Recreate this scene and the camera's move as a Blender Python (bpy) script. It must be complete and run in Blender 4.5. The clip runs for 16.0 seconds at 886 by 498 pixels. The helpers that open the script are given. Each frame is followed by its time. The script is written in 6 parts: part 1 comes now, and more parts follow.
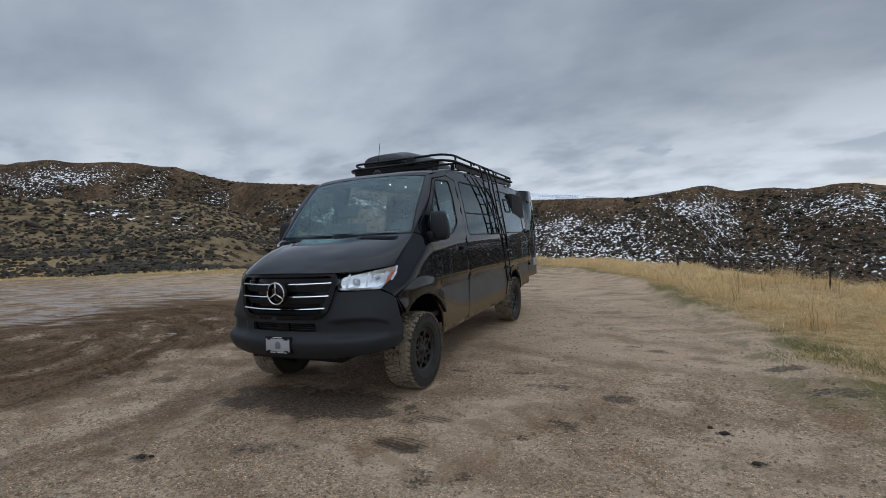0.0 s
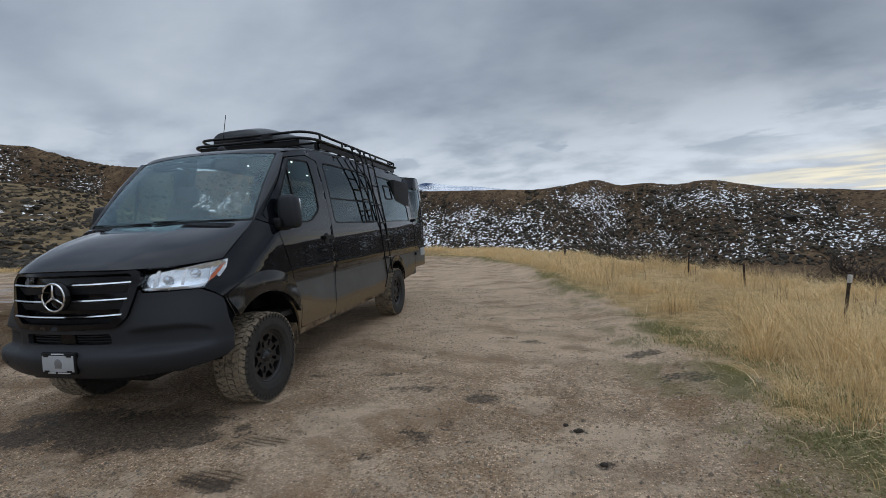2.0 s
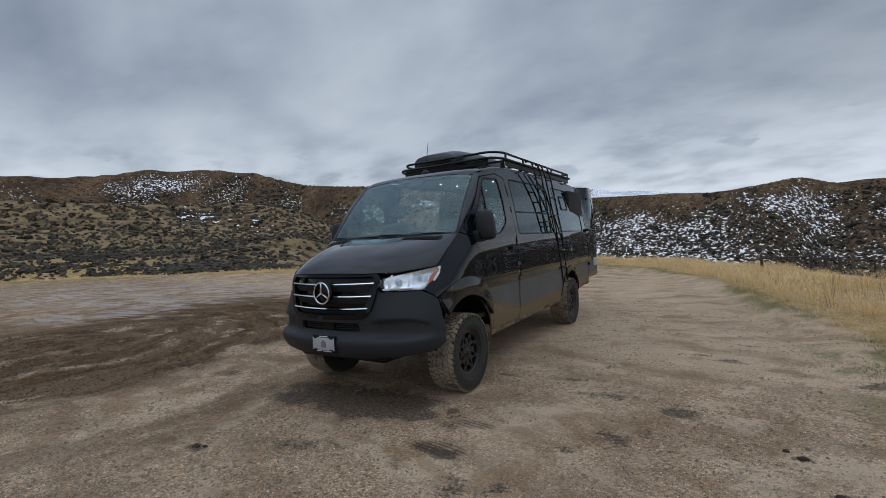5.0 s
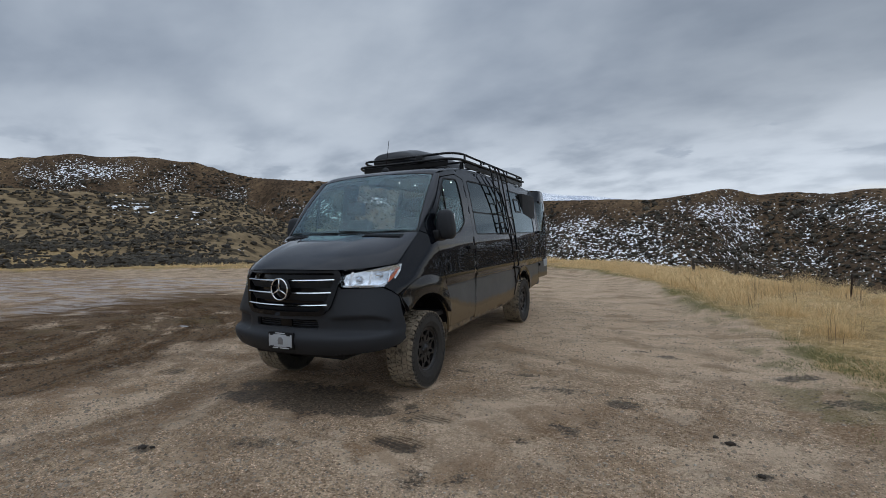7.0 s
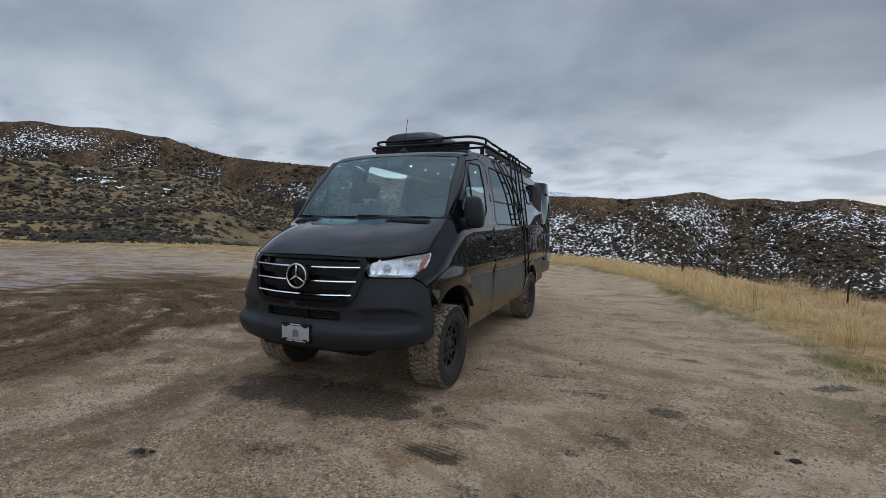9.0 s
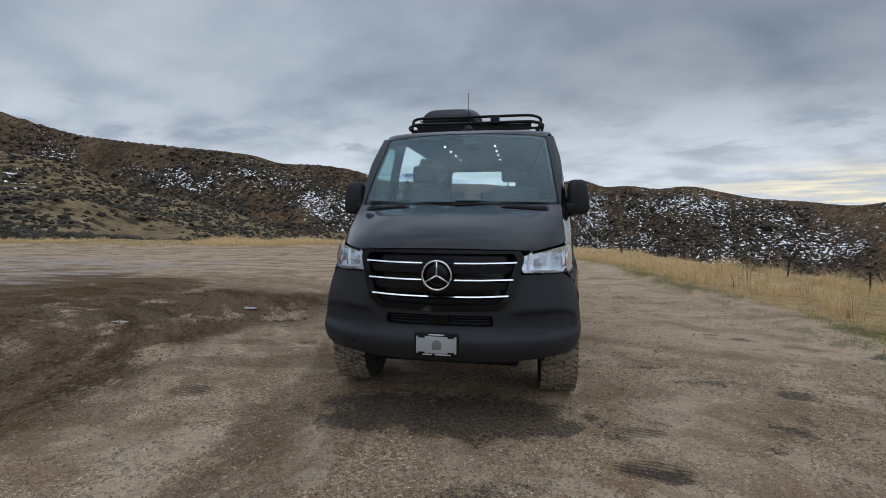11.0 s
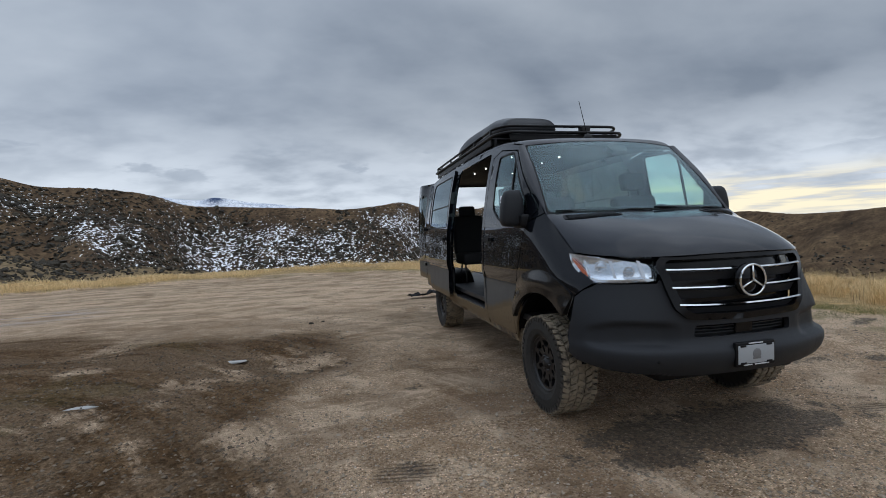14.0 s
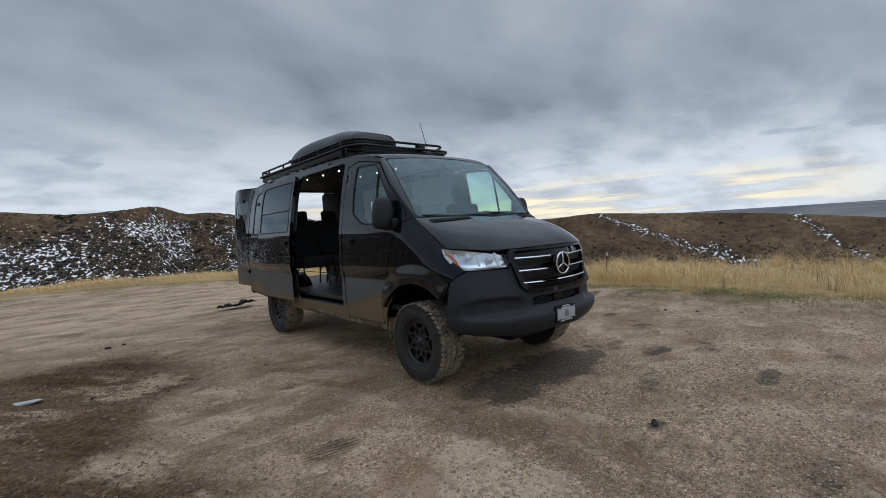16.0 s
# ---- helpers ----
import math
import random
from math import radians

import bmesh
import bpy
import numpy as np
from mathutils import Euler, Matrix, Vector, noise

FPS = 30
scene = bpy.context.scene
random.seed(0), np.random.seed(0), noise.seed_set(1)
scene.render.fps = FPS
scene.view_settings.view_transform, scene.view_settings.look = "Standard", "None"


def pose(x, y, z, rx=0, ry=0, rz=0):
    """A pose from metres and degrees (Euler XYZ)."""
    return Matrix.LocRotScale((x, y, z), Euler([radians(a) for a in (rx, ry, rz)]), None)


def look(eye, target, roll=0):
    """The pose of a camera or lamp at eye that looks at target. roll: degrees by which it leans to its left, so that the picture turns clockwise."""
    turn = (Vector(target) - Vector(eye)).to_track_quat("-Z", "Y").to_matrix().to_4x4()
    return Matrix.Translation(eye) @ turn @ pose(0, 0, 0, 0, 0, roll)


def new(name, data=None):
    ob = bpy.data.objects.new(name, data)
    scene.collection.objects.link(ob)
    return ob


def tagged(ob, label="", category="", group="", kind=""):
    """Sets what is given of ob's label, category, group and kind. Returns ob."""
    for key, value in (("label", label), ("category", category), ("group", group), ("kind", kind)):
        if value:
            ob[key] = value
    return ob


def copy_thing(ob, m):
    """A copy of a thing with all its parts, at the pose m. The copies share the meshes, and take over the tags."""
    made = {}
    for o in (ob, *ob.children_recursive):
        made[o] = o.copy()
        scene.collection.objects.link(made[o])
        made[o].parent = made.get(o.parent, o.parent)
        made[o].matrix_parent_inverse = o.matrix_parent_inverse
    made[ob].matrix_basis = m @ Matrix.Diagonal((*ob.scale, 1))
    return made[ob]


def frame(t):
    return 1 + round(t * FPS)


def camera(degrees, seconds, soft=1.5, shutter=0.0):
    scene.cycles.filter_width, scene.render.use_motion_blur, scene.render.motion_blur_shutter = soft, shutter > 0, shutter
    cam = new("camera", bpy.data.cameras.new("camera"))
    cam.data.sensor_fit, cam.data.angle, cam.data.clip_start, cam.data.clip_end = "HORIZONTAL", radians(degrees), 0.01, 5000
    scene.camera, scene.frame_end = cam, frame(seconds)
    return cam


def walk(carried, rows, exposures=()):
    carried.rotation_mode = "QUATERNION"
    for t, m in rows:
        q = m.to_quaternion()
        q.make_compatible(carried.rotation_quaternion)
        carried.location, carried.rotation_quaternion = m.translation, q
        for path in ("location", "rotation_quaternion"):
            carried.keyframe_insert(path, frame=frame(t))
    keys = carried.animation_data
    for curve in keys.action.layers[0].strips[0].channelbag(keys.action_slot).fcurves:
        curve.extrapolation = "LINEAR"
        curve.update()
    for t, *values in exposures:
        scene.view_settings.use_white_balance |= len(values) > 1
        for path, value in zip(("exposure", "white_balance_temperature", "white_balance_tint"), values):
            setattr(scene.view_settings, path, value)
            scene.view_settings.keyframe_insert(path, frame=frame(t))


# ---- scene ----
cam = camera(89.4, 16.0, 0.9)
PATH = [
    (0, (3.032, -4.098, 1.519), (2.231, -2.266, 1.471), -2.8),
    (0.5, (3.051, -4.081, 1.491), (2.38, -2.199, 1.407), -3.1),
    (1, (3.201, -3.904, 1.462), (2.715, -1.968, 1.334), -3.3),
    (1.5, (3.336, -3.685, 1.441), (2.979, -1.723, 1.296), -3.5),
    (2, (3.335, -3.473, 1.465), (2.916, -1.521, 1.355), -2.9),
    (2.5, (3.314, -3.372, 1.472), (2.512, -1.541, 1.401), -2.6),
    (3, (3.35, -3.327, 1.448), (2.356, -1.593, 1.378), -2.8),
    (3.5, (3.307, -3.463, 1.485), (2.265, -1.757, 1.444), -3.1),
    (3.7, (3.276, -3.551, 1.49), (2.205, -1.863, 1.457), -3.3),
    (5.8, (3.14, -4.008, 1.526), (2.151, -2.27, 1.484), -2.7),
    (6, (3.143, -4.02, 1.528), (2.18, -2.268, 1.483), -2.5),
    (6.5, (3.121, -4.033, 1.518), (2.219, -2.249, 1.466), -2.1),
    (7, (3.101, -4.029, 1.515), (2.243, -2.223, 1.465), -1.7),
    (7.5, (3.085, -4.038, 1.515), (2.271, -2.212, 1.461), -1.0),
    (8, (3.043, -4.026, 1.508), (2.253, -2.19, 1.443), -0.1),
    (8.5, (2.846, -3.928, 1.489), (2.045, -2.097, 1.42), 0.3),
    (9, (2.49, -3.909, 1.501), (1.729, -2.062, 1.406), 0.9),
    (9.5, (2.08, -3.99, 1.516), (1.395, -2.116, 1.379), 1.1),
    (10, (1.558, -3.962, 1.46), (0.962, -2.059, 1.298), 1.1),
    (10.2, (1.355, -3.947, 1.494), (0.81, -2.029, 1.328), 0.9),
    (12.3, (-0.768, -3.67, 1.467), (-0.644, -1.677, 1.356), -0.7),
    (12.5, (-0.954, -3.598, 1.474), (-0.739, -1.612, 1.37), -0.8),
    (13, (-1.437, -3.536, 1.463), (-1.011, -1.585, 1.362), -1.2),
    (13.5, (-1.892, -3.449, 1.473), (-1.386, -1.516, 1.396), -1.6),
    (14, (-2.527, -3.314, 1.451), (-2.082, -1.365, 1.39), -2.4),
    (14.5, (-2.846, -3.207, 1.454), (-2.114, -1.347, 1.381), -2.9),
    (14.7, (-2.941, -3.145, 1.448), (-2.094, -1.334, 1.379), -3.3),
    (15, (-3.075, -3.091, 1.437), (-2.075, -1.36, 1.359), -3.4),
    (15.5, (-3.364, -3.22, 1.446), (-2.162, -1.625, 1.354), -3.4),
    (16, (-3.526, -3.438, 1.452), (-2.23, -1.917, 1.369), -3.4),
]
walk(cam, [(t, look(eye, target, roll)) for t, eye, target, roll in PATH], exposures=[(0, 0.0), (10.2, 0.0), (12.5, 0.03), (13.5, 0.04), (14.5, 0.13), (16.0, 0.08)])

# ---- world, sun and exposure ----
def links(tree, *pairs):
    for a, b in pairs:
        tree.links.new(a, b)


class Nodes:
    """A short way to write node trees."""

    def __init__(self, tree):
        self.tree = tree
        tree.nodes.clear()

    def add(self, kind, inputs=None, **props):
        n = self.tree.nodes.new("ShaderNode" + kind)
        for key, value in props.items():
            set_prop(n, key, value)
        for key, value in (inputs or {}).items():
            if isinstance(value, bpy.types.NodeSocket):
                self.tree.links.new(value, n.inputs[key])
            else:
                n.inputs[key].default_value = value
        return n

    def math(self, op, a, b=0.0, c=0.0, clamp=False):
        n = self.add("Math", {0: a, 1: b, 2: c})
        n.operation, n.use_clamp = op, clamp
        return n.outputs[0]

    def noise(self, vec, scale, detail=4.0, rough=0.55, distort=0.0):
        n = self.add("TexNoise", {"Vector": vec, "Scale": scale, "Detail": detail, "Roughness": rough, "Distortion": distort})
        return n.outputs["Fac"]

    def ramp(self, fac, *stops):
        n = self.add("ValToRGB", {"Fac": fac})
        while len(n.color_ramp.elements) < len(stops):
            n.color_ramp.elements.new(0.5)
        for e, (at, colour) in zip(n.color_ramp.elements, stops):
            e.position = at
            e.color = (*colour, 1) if isinstance(colour, tuple) else (colour, colour, colour, 1)
        return n.outputs["Color"]

    def step(self, value, low, high):
        n = self.add("MapRange", {"Value": value, "From Min": low, "From Max": high})
        n.interpolation_type = "SMOOTHSTEP"
        return n.outputs["Result"]

    def mix(self, fac, a, b, blend="MIX"):
        n = self.add("Mix")
        n.data_type, n.blend_type = "RGBA", blend
        for i, v in ((0, fac), (6, a), (7, b)):
            if isinstance(v, bpy.types.NodeSocket):
                self.tree.links.new(v, n.inputs[i])
            else:
                n.inputs[i].default_value = (*v, 1) if isinstance(v, tuple) and len(v) == 3 else v
        return n.outputs[2]

    def scaled(self, vec, x, y, z):
        n = self.add("Mapping", {"Vector": vec})
        n.inputs["Scale"].default_value = (x, y, z)
        return n.outputs[0]


def set_prop(n, key, value):
    if key == "attribute":
        n.attribute_name = value
    elif key == "sky":
        n.sky_type = value


def make_world():
    w = bpy.data.worlds.new("overcast_sky")
    w.use_nodes = True
    scene.world = w
    g = Nodes(w.node_tree)
    d = g.add("TexCoord").outputs["Generated"]
    xyz = g.add("SeparateXYZ", {0: d})
    x, y, z = xyz.outputs
    up = g.math("MAXIMUM", z, 0.0)
    depth = g.math("ADD", up, 0.30)
    px, py = g.math("DIVIDE", x, depth), g.math("DIVIDE", y, depth)
    flat = g.add("CombineXYZ", {0: px, 1: py, 2: 0.3}).outputs[0]
    turned = g.add("Mapping", {"Vector": flat})
    turned.inputs["Rotation"].default_value = (0, 0, radians(35))
    turned.inputs["Scale"].default_value = (0.85, 1.2, 1)
    big = g.noise(turned.outputs[0], 1.15, 4, 0.45, 0.1)
    small = g.noise(turned.outputs[0], 4.4, 4, 0.5, 0.1)
    mass = g.math("ADD", g.math("MULTIPLY", big, 0.74), g.math("MULTIPLY", small, 0.26))
    cloud = g.ramp(mass, (0.35, (0.215, 0.255, 0.315)), (0.46, (0.305, 0.348, 0.41)), (0.55, (0.375, 0.42, 0.48)), (0.68, (0.48, 0.525, 0.58)))
    # thinner cloud near the skyline lets more light through
    low = g.step(z, 0.30, 0.05)
    bright = g.mix(g.math("MULTIPLY", low, g.math("ADD", 0.35, g.math("MULTIPLY", g.step(small, 0.30, 0.62), 0.5))), cloud, (0.69, 0.74, 0.80))
    # heavier cloud hangs over the break
    side = g.math("ADD", g.math("MULTIPLY", x, 0.79), g.math("MULTIPLY", y, 0.61))
    heavy = g.math("SUBTRACT", 1.0, g.math("MULTIPLY", g.math("MULTIPLY", g.step(side, 0.25, 0.85), g.step(z, 0.08, 0.26)), 0.19))
    bright = g.mix(1.0, bright, g.add("CombineXYZ", {0: heavy, 1: heavy, 2: heavy}).outputs[0], "MULTIPLY")
    # the break in the cloud over the plain
    along = g.math("ADD", g.math("MULTIPLY", x, 0.79), g.math("MULTIPLY", y, 0.61))
    gap = g.math("MULTIPLY", g.step(along, 0.78, 0.96), g.math("MULTIPLY", g.step(z, 0.110, 0.050), g.step(z, -0.02, 0.03)))
    strips = g.noise(g.add("CombineXYZ", {0: g.math("MULTIPLY", x, 3.0), 1: g.math("MULTIPLY", y, 3.0), 2: g.math("MULTIPLY", z, 34.0)}).outputs[0], 1.6, 4, 0.55)
    warm = g.mix(g.step(strips, 0.42, 0.6), (0.52, 0.53, 0.54), (0.94, 0.84, 0.61))
    clouds = g.mix(g.math("MULTIPLY", gap, g.step(strips, 0.36, 0.52)), bright, warm)
    # small grey clouds drifting under the sheet, low over the skyline
    turn = g.math("ARCTAN2", x, y)
    scud = g.noise(g.add("CombineXYZ", {0: g.math("MULTIPLY", turn, 5.5), 1: g.math("MULTIPLY", z, 21.0), 2: 3.7}).outputs[0], 1.0, 5, 0.55, 0.2)
    span = g.math("MULTIPLY", g.step(z, 0.105, 0.135), g.step(z, 0.215, 0.17))
    clouds = g.mix(g.math("MULTIPLY", g.math("MULTIPLY", g.step(scud, 0.545, 0.63), span), 0.6), clouds, (0.30, 0.345, 0.41))
    sky = g.add("TexSky", sky="NISHITA")
    sky.sun_disc, sky.sun_elevation, sky.sun_rotation = False, radians(SUN_HEIGHT), radians(SUN_TURN)
    thin = g.mix(1.0, sky.outputs[0], (0.05, 0.05, 0.05), "MULTIPLY")
    cover = g.mix(0.94, thin, clouds)
    # an overcast sky grows brighter towards the zenith
    lift = g.math("ADD", 1.0, g.math("MULTIPLY", g.step(z, 0.42, 0.95), 1.5))
    cover = g.mix(1.0, cover, g.add("CombineXYZ", {0: lift, 1: lift, 2: lift}).outputs[0], "MULTIPLY")
    cover = g.mix(1.0, cover, (0.975, 1.0, 1.035), "MULTIPLY")
    bg = g.add("Background", {"Color": cover, "Strength": SKY})
    out = g.add("OutputWorld")
    links(w.node_tree, (bg.outputs[0], out.inputs[0]))


SKY, SUN, SUN_HEIGHT, SUN_TURN = 1.10, 0.3, 60, 150
make_world()
sun = new("overcast_sun", bpy.data.lights.new("overcast_sun", "SUN"))
sun.data.energy, sun.data.angle, sun.data.color = SUN, radians(90), (1.0, 0.98, 0.95)
s = Vector((math.sin(radians(SUN_TURN)) * math.cos(radians(SUN_HEIGHT)), math.cos(radians(SUN_TURN)) * math.cos(radians(SUN_HEIGHT)), math.sin(radians(SUN_HEIGHT))))
sun.matrix_world = look(s * 50, (0, 0, 0))
scene.view_settings.exposure = 0.0


# ---- materials ----
def material(name, build):
    m = bpy.data.materials.new(name)
    m.use_nodes = True
    g = Nodes(m.node_tree)
    surface = build(g)
    out = g.add("OutputMaterial")
    m.node_tree.links.new(surface, out.inputs["Surface"])
    return m


def principled(g, colour, rough=0.5, metal=0.0, bump=None, strength=0.3, distance=0.01, **more):
    n = g.add("BsdfPrincipled")
    for key, v in (("Base Color", colour), ("Roughness", rough), ("Metallic", metal), *((k.replace("_", " "), w) for k, w in more.items())):
        if isinstance(v, bpy.types.NodeSocket):
            g.tree.links.new(v, n.inputs[key])
        else:
            n.inputs[key].default_value = (*v, 1) if isinstance(v, tuple) and len(v) == 3 else v
    if bump is not None:
        b = g.add("Bump", {"Height": bump, "Strength": strength, "Distance": distance})
        g.tree.links.new(b.outputs[0], n.inputs["Normal"])
    return n.outputs[0]


def place(g):
    return g.add("NewGeometry").outputs["Position"]


def plain(name, colour, rough, metal=0.0, grain=60.0, vary=0.12, relief=0.15, **more):
    """A plain surface with two scales of small variation."""

    def build(g):
        p = g.add("TexCoord").outputs["Object"]
        fine, broad = g.noise(p, grain, 3), g.noise(p, grain / 14, 3)
        lum = g.math("ADD", g.math("MULTIPLY", fine, vary), g.math("MULTIPLY", broad, vary))
        k = g.math("ADD", lum, 1.0 - vary)
        c = g.mix(1.0, colour, g.add("CombineXYZ", {0: k, 1: k, 2: k}).outputs[0], "MULTIPLY")
        r = g.math("ADD", rough, g.math("MULTIPLY", g.math("SUBTRACT", broad, 0.5), 0.18), clamp=True)
        return principled(g, c, r, metal, fine, relief, 0.002, **more)

    return material(name, build)


DUST = (0.25, 0.185, 0.115)


def paint_nodes(g):
    """Black clear-coated paint with a film of dust and dried splash near the sills."""
    p = place(g)
    xyz = g.add("SeparateXYZ", {0: p})
    y, z = xyz.outputs[1], xyz.outputs[2]
    broad, fine = g.noise(p, 2.3, 5, 0.6), g.noise(p, 26, 4, 0.6)
    runs = g.noise(g.scaled(p, 5.0, 5.0, 0.7), 2.0, 4)
    ragged = g.math("ADD", g.math("MULTIPLY", g.math("SUBTRACT", broad, 0.5), 0.10), g.math("MULTIPLY", g.math("SUBTRACT", runs, 0.5), 0.06))
    # mud is thrown up behind each wheel
    thrown = g.math("ADD", g.math("MULTIPLY", g.step(y, 1.45, 0.45), 0.17), g.math("MULTIPLY", g.step(y, 3.95, 4.5), 0.10))
    edge = g.math("SUBTRACT", g.math("ADD", z, ragged), thrown)
    film = g.math("MULTIPLY", g.step(g.math("ADD", z, g.math("MULTIPLY", g.math("SUBTRACT", broad, 0.5), 0.04)), 0.99, 0.955), g.math("ADD", 0.50, g.math("MULTIPLY", broad, 0.36)))
    film = g.math("ADD", film, g.math("MULTIPLY", g.step(z, 1.25, 0.85), g.math("MULTIPLY", broad, 0.03)))
    lateral = g.step(g.math("ABSOLUTE", g.add("SeparateXYZ", {0: g.add("NewGeometry").outputs["Normal"]}).outputs[0]), 0.45, 0.85)
    film = g.math("MULTIPLY", film, lateral)
    mud = g.math("MULTIPLY", g.step(edge, 0.655, 0.595), g.step(fine, 0.22, 0.42))
    specks = g.math("MULTIPLY", g.step(fine, 0.64, 0.72), g.step(edge, 1.0, 0.65))
    dirt = g.math("MAXIMUM", film, g.math("MAXIMUM", g.math("MULTIPLY", mud, 0.8), g.math("MULTIPLY", specks, 0.18)))
    haze = g.math("ADD", dirt, g.math("MULTIPLY", g.step(broad, 0.3, 0.8), 0.004))
    c = g.mix(haze, (0.0026, 0.0030, 0.0046), g.mix(g.step(edge, 0.69, 0.62), (0.180, 0.176, 0.168), DUST))
    coat = g.math("SUBTRACT", 1.0, g.math("MULTIPLY", dirt, 1.15), clamp=True)
    rough = g.math("ADD", 0.34, g.math("MULTIPLY", dirt, 0.5), clamp=True)
    flake = g.math("MULTIPLY", coat, 0.04)
    return principled(g, c, rough, 0.0, fine, 0.02, 0.002, Specular_IOR_Level=flake, Specular_Tint=(0.55, 0.68, 1.0), Coat_Weight=coat, Coat_Roughness=0.025, Coat_IOR=1.43, Coat_Tint=(0.88, 0.93, 1.0))


def glass_nodes(tint, base=0.05, haze=0.0):
    """A pane: tinted and clear, with gloss that grows towards a grazing view."""

    def build(g):
        p = place(g)
        clear = g.add("BsdfTransparent", {"Color": (*tint, 1)}).outputs[0]
        gloss = g.add("BsdfGlossy", {"Roughness": 0.012, "Color": (0.80, 0.93, 1.0, 1)}).outputs[0]
        film = g.add("BsdfDiffuse", {"Color": (0.20, 0.20, 0.19, 1)}).outputs[0]
        f = g.math("POWER", g.add("LayerWeight", {"Blend": 0.5}).outputs["Facing"], 5.0)
        f = g.math("ADD", base, g.math("MULTIPLY", f, 1.0 - base))
        a = g.add("MixShader", {0: f, 1: clear, 2: gloss}).outputs[0]
        d = g.math("MULTIPLY", g.step(g.noise(p, 3.5, 5), 0.2, 0.8), haze)
        return g.add("MixShader", {0: d, 1: a, 2: film}).outputs[0]

    return build


PAINT = material("black_paint", paint_nodes)
PLASTIC = plain("matt_grey_plastic", (0.024, 0.026, 0.030), 0.5, grain=220, relief=0.25, Specular_IOR_Level=0.22)
TRIM = plain("black_trim", (0.006, 0.006, 0.007), 0.45, grain=90, Specular_IOR_Level=0.2)
GLOSSBLACK = plain("gloss_black", (0.004, 0.004, 0.005), 0.15, Specular_IOR_Level=0.25, grain=30, vary=0.08, relief=0.02)
CHROME = plain("chrome", (0.78, 0.79, 0.80), 0.14, 1.0, grain=40, vary=0.05, relief=0.02)
STEEL = plain("black_powder_coat", (0.006, 0.006, 0.007), 0.42, grain=160, Specular_IOR_Level=0.3)
DARKMETAL = plain("wheel_black", (0.012, 0.012, 0.013), 0.38, grain=70)
GREY_METAL = plain("dusty_grey_metal", (0.07, 0.07, 0.07), 0.5, 0.6, grain=50)
INNER = plain("interior_lining", (0.010, 0.010, 0.011), 0.8, grain=80)
SEATCLOTH = plain("seat_cloth", (0.014, 0.014, 0.016), 0.75, grain=240, relief=0.4)
DASHPLASTIC = plain("dashboard_plastic", (0.03, 0.03, 0.032), 0.6, grain=150)
VANFLOOR = plain("van_floor", (0.016, 0.016, 0.018), 0.5, grain=60)
LAMPSILVER = plain("lamp_reflector", (0.80, 0.81, 0.83), 0.22, 0.7, grain=20, vary=0.06)
LAMPWHITE = plain("lamp_bezel", (0.80, 0.83, 0.87), 0.16, 0.8, grain=26, vary=0.3, relief=1.0)
AMBER = plain("amber_lens", (0.55, 0.13, 0.05), 0.2, grain=40, relief=0.05)
REDLENS = plain("red_lens", (0.33, 0.018, 0.014), 0.18, grain=30, vary=0.1)
PLATEGREY = plain("plate_face", (0.36, 0.38, 0.40), 0.4, grain=60)
PLATEBAR = plain("plate_bar", (0.60, 0.62, 0.64), 0.5, grain=60)
BAGBLACK = plain("box_shell", (0.020, 0.022, 0.026), 0.33, grain=45, vary=0.2)
POSTRUST = plain("rusty_post", (0.045, 0.030, 0.022), 0.8, 0.3, grain=90, vary=0.4, relief=0.5)
POSTTIP = plain("weathered_white_tip", (0.50, 0.49, 0.46), 0.7, grain=60, vary=0.3)
MATBLACK = plain("black_rubber_mat", (0.012, 0.012, 0.013), 0.7, grain=120, relief=0.5)
WINDSCREEN = material("windscreen_glass", glass_nodes((0.86, 0.96, 0.95), 0.048, 0.01))
SIDEGLASS = material("side_glass", glass_nodes((0.76, 0.88, 0.86), 0.05, 0.008))
PRIVACY = material("privacy_glass", glass_nodes((0.25, 0.275, 0.27), 0.060, 0.005))
LENS = material("headlight_lens", glass_nodes((0.97, 0.98, 0.99), 0.03, 0.02))


def tyre_nodes(g):
    p = place(g)
    dust = g.math("MULTIPLY", g.step(g.noise(p, 13, 5, 0.65), 0.25, 0.55), g.add("Attribute", attribute="dusty").outputs["Fac"])
    c = g.mix(dust, (0.014, 0.014, 0.014), (0.30, 0.245, 0.175))
    return principled(g, c, 0.85, 0.0, g.noise(p, 120, 4), 0.4, 0.003)


TYRE = material("tyre_rubber", tyre_nodes)


def led_nodes(g):
    return g.add("Emission", {"Color": (1.0, 0.96, 0.88, 1), "Strength": 5.0}).outputs[0]


LED = material("led_lamp", led_nodes)


# ---- terrain: one sheet from the gravel to the horizon ----
CX, CY, EYE_Z = 0.0, -3.8, 1.46


def curve(table):
    """A smooth curve through (at, value) pairs."""
    xs, ys = np.array(table, float).T
    m = np.gradient(ys, xs)

    def f(x):
        x = np.clip(x, xs[0], xs[-1])
        i = np.clip(np.searchsorted(xs, x) - 1, 0, len(xs) - 2)
        h = xs[i + 1] - xs[i]
        t = (x - xs[i]) / h
        return (2 * t**3 - 3 * t**2 + 1) * ys[i] + (t**3 - 2 * t**2 + t) * h * m[i] + (3 * t**2 - 2 * t**3) * ys[i + 1] + (t**3 - t**2) * h * m[i + 1]

    return f


def ease(x, a, b):
    t = np.clip((x - a) / (b - a), 0, 1)
    return t * t * (3 - 2 * t)


